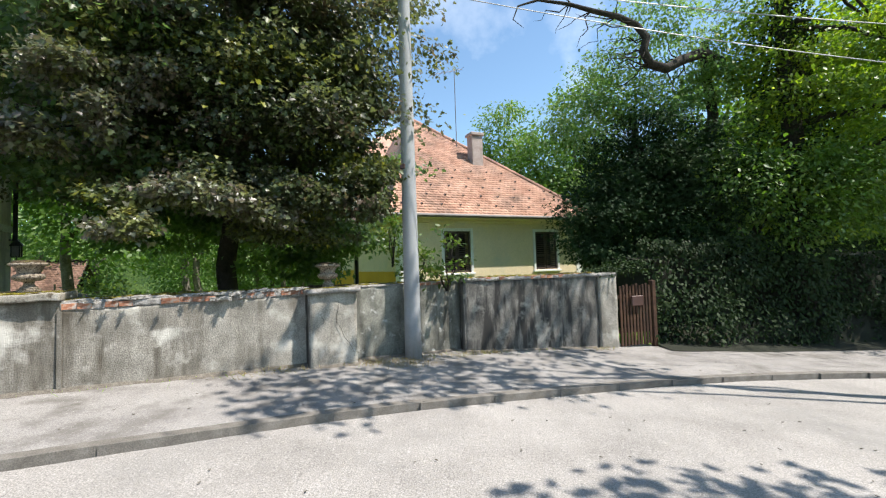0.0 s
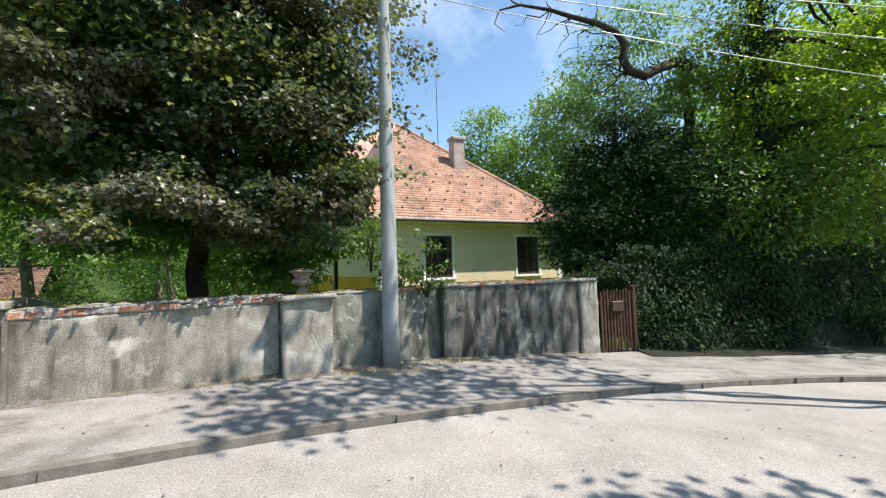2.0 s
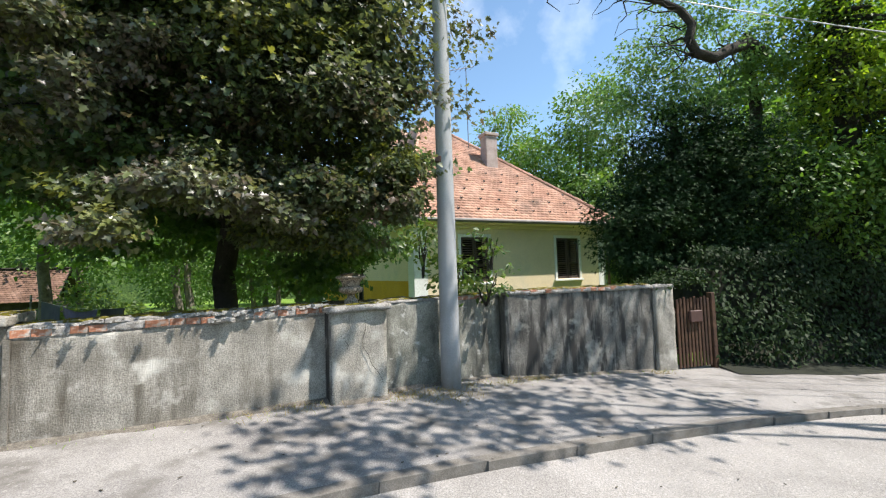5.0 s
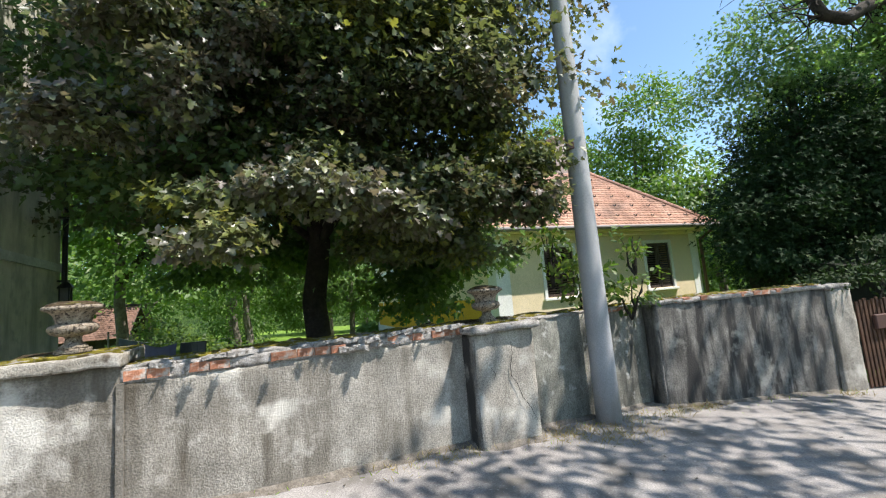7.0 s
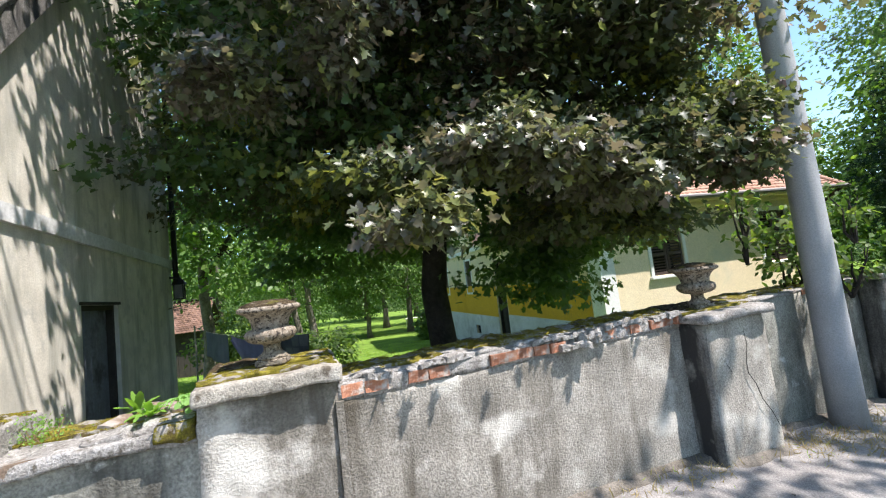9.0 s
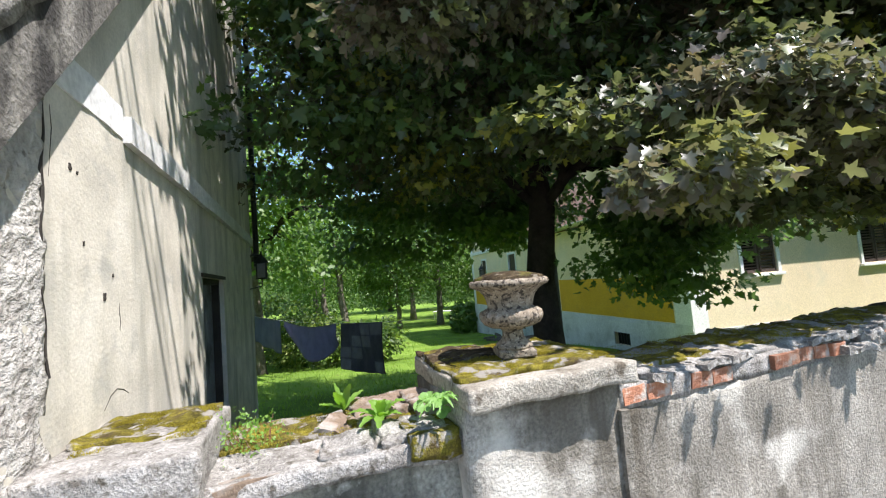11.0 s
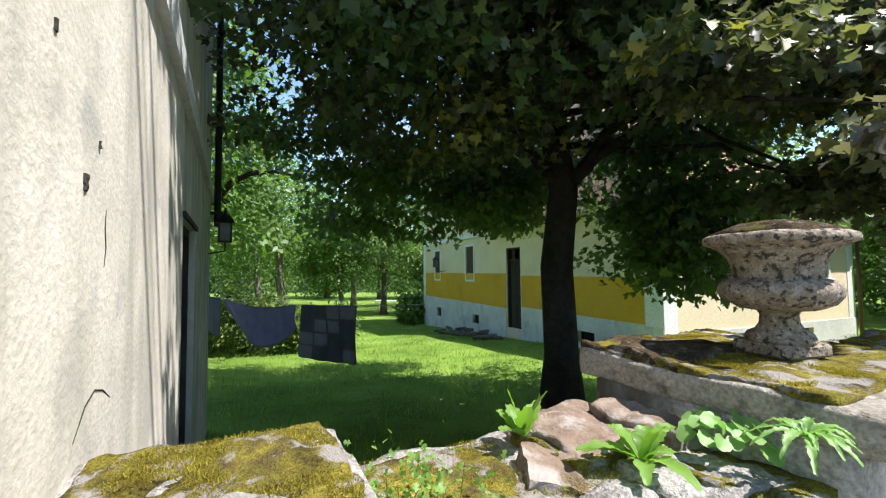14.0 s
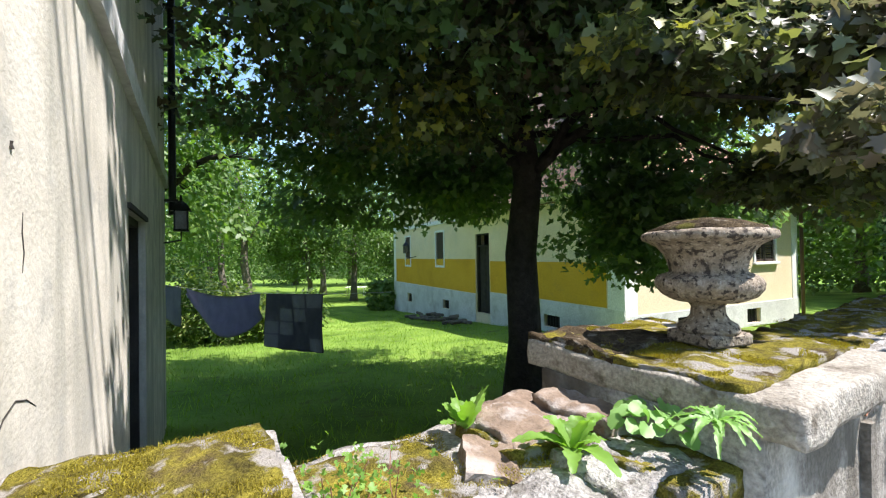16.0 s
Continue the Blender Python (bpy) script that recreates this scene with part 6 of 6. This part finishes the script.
MSR2 = Matrix.Translation((2.9, 2.0, 2.2)) @ Matrix.Rotation(radians(180), 4, "Z") @ Matrix.Rotation(radians(38), 4, "X")
part("roof_deck", boxes(((0, 0, -0.06), (5.8, 2.7, -0.005)), m=MSR2), DARKWOOD, shed)
rl = random.Random(6)
for k in range(22):
    a = rl.uniform(6.6, 11.2)
    d = rl.uniform(-1.5, -0.35)
    p = MS @ Vector((a, d, 0))
    ob = tagged(part("log", boxes(((-0.3, -0.07, 0.0), (0.3, 0.07, 0.12)), bevel=0.03), BARK_GREY), "split log lying by the house door", "log", "logs by the house")
    ob.matrix_basis = pose(p.x, p.y, gz(p.x, p.y) + 0.02 + (0.1 if k % 4 == 0 else 0), 0, rl.uniform(-6, 6), rl.uniform(0, 180))
tbl = thing("garden_table", (-14.9, 41.0, gz(-14.9, 41.0)), "white garden table under the park trees", "table")
part("tabletop", boxes(((-0.9, -0.45, 0.72), (0.9, 0.45, 0.77)), bevel=0.01), WHITE, tbl)
for x in (-0.8, 0.74):
    for y in (-0.38, 0.32):
        part("leg", boxes(((x, y, 0), (x + 0.06, y + 0.06, 0.72))), WHITE, tbl)

# ---- grass, dry tufts, litter ----
rng = np.random.default_rng(81)
n = 52000
uu, vv = rng.uniform(-9, 9, n), 0.9 + rng.random(n) ** 1.4 * 22
P = np.array([tuple(uv(a, b, float(garden_z(a, b)) + 0.05 * noise.noise(Vector((a * 0.5, (b - 0.42) * 0.5, 0))) - 0.01)) for a, b in zip(uu, vv)])
tagged(part("grass", leaf_mesh("grass", P, unit(rng.normal(size=P.shape) * 0.45 + np.array((0, 0, 1.0))), unit(rng.normal(size=P.shape)), rng.uniform(0.05, 0.13, n), BLADE_SHAPE), BLADE), "short mown grass blades on the lawn", "grass", kind="stuff")


def tufts(places, n, hgt, label, leaf, seed):
    rng = np.random.default_rng(seed)
    P = []
    for u, v, r in places:
        q = rng.normal(size=(n, 2)) * r
        for a, b in q:
            w = uv(u + a, v + b * 0.5)
            P.append((w.x, w.y, float(pave_z(w.x)) - 0.005))
    P = np.array(P)
    tagged(part("dry_grass", leaf_mesh("dry_grass", P, unit(rng.normal(size=P.shape) * 0.9 + np.array((0, 0, 0.7))), unit(rng.normal(size=P.shape)), rng.uniform(0.35, 1.0, len(P)) * hgt, BLADE_SHAPE), leaf), label, "grass", kind="stuff")


tufts([(5.0, -0.05, 0.25), (5.7, 0.0, 0.2), (4.6, 0.0, 0.2), (5.1, -0.45, 0.22), (4.9, -0.2, 0.3), (5.35, -0.3, 0.3), (6.2, -0.15, 0.25), (4.5, -0.12, 0.22), (6.7, -0.1, 0.16), (7.0, -0.15, 0.14), (2.9, 0.0, 0.25), (3.4, 0.02, 0.2), (9.3, -0.75, 0.15)], 170, 0.095, "dry straw-coloured grass at the foot of the wall", STRAW, 83)
tufts([(u, 0.02 - max(0, u - 6.5) * 0.23, 0.3) for u in np.arange(0.4, 9.5, 0.5)], 26, 0.07, "low weeds along the wall foot", BLADE, 84)
bm = bmesh.new()
rl = random.Random(8)
for k in range(90):
    x, y = rl.uniform(-4, 6), rl.uniform(3.6, 8.2)
    z = float(road_z(x)) + 0.012
    box(bm, (-rl.uniform(0.006, 0.02), -0.005, 0), (0.012, 0.006, 0.005), pose(x, y + 0.35 * x - 0.3, z + (0.08 if y - 6.3 > 0 else 0), 0, 0, rl.uniform(0, 180)))
tagged(part("leaf_litter", bm, BARK_GREY), "scattered dry leaf bits on street and pavement", "litter", kind="stuff")
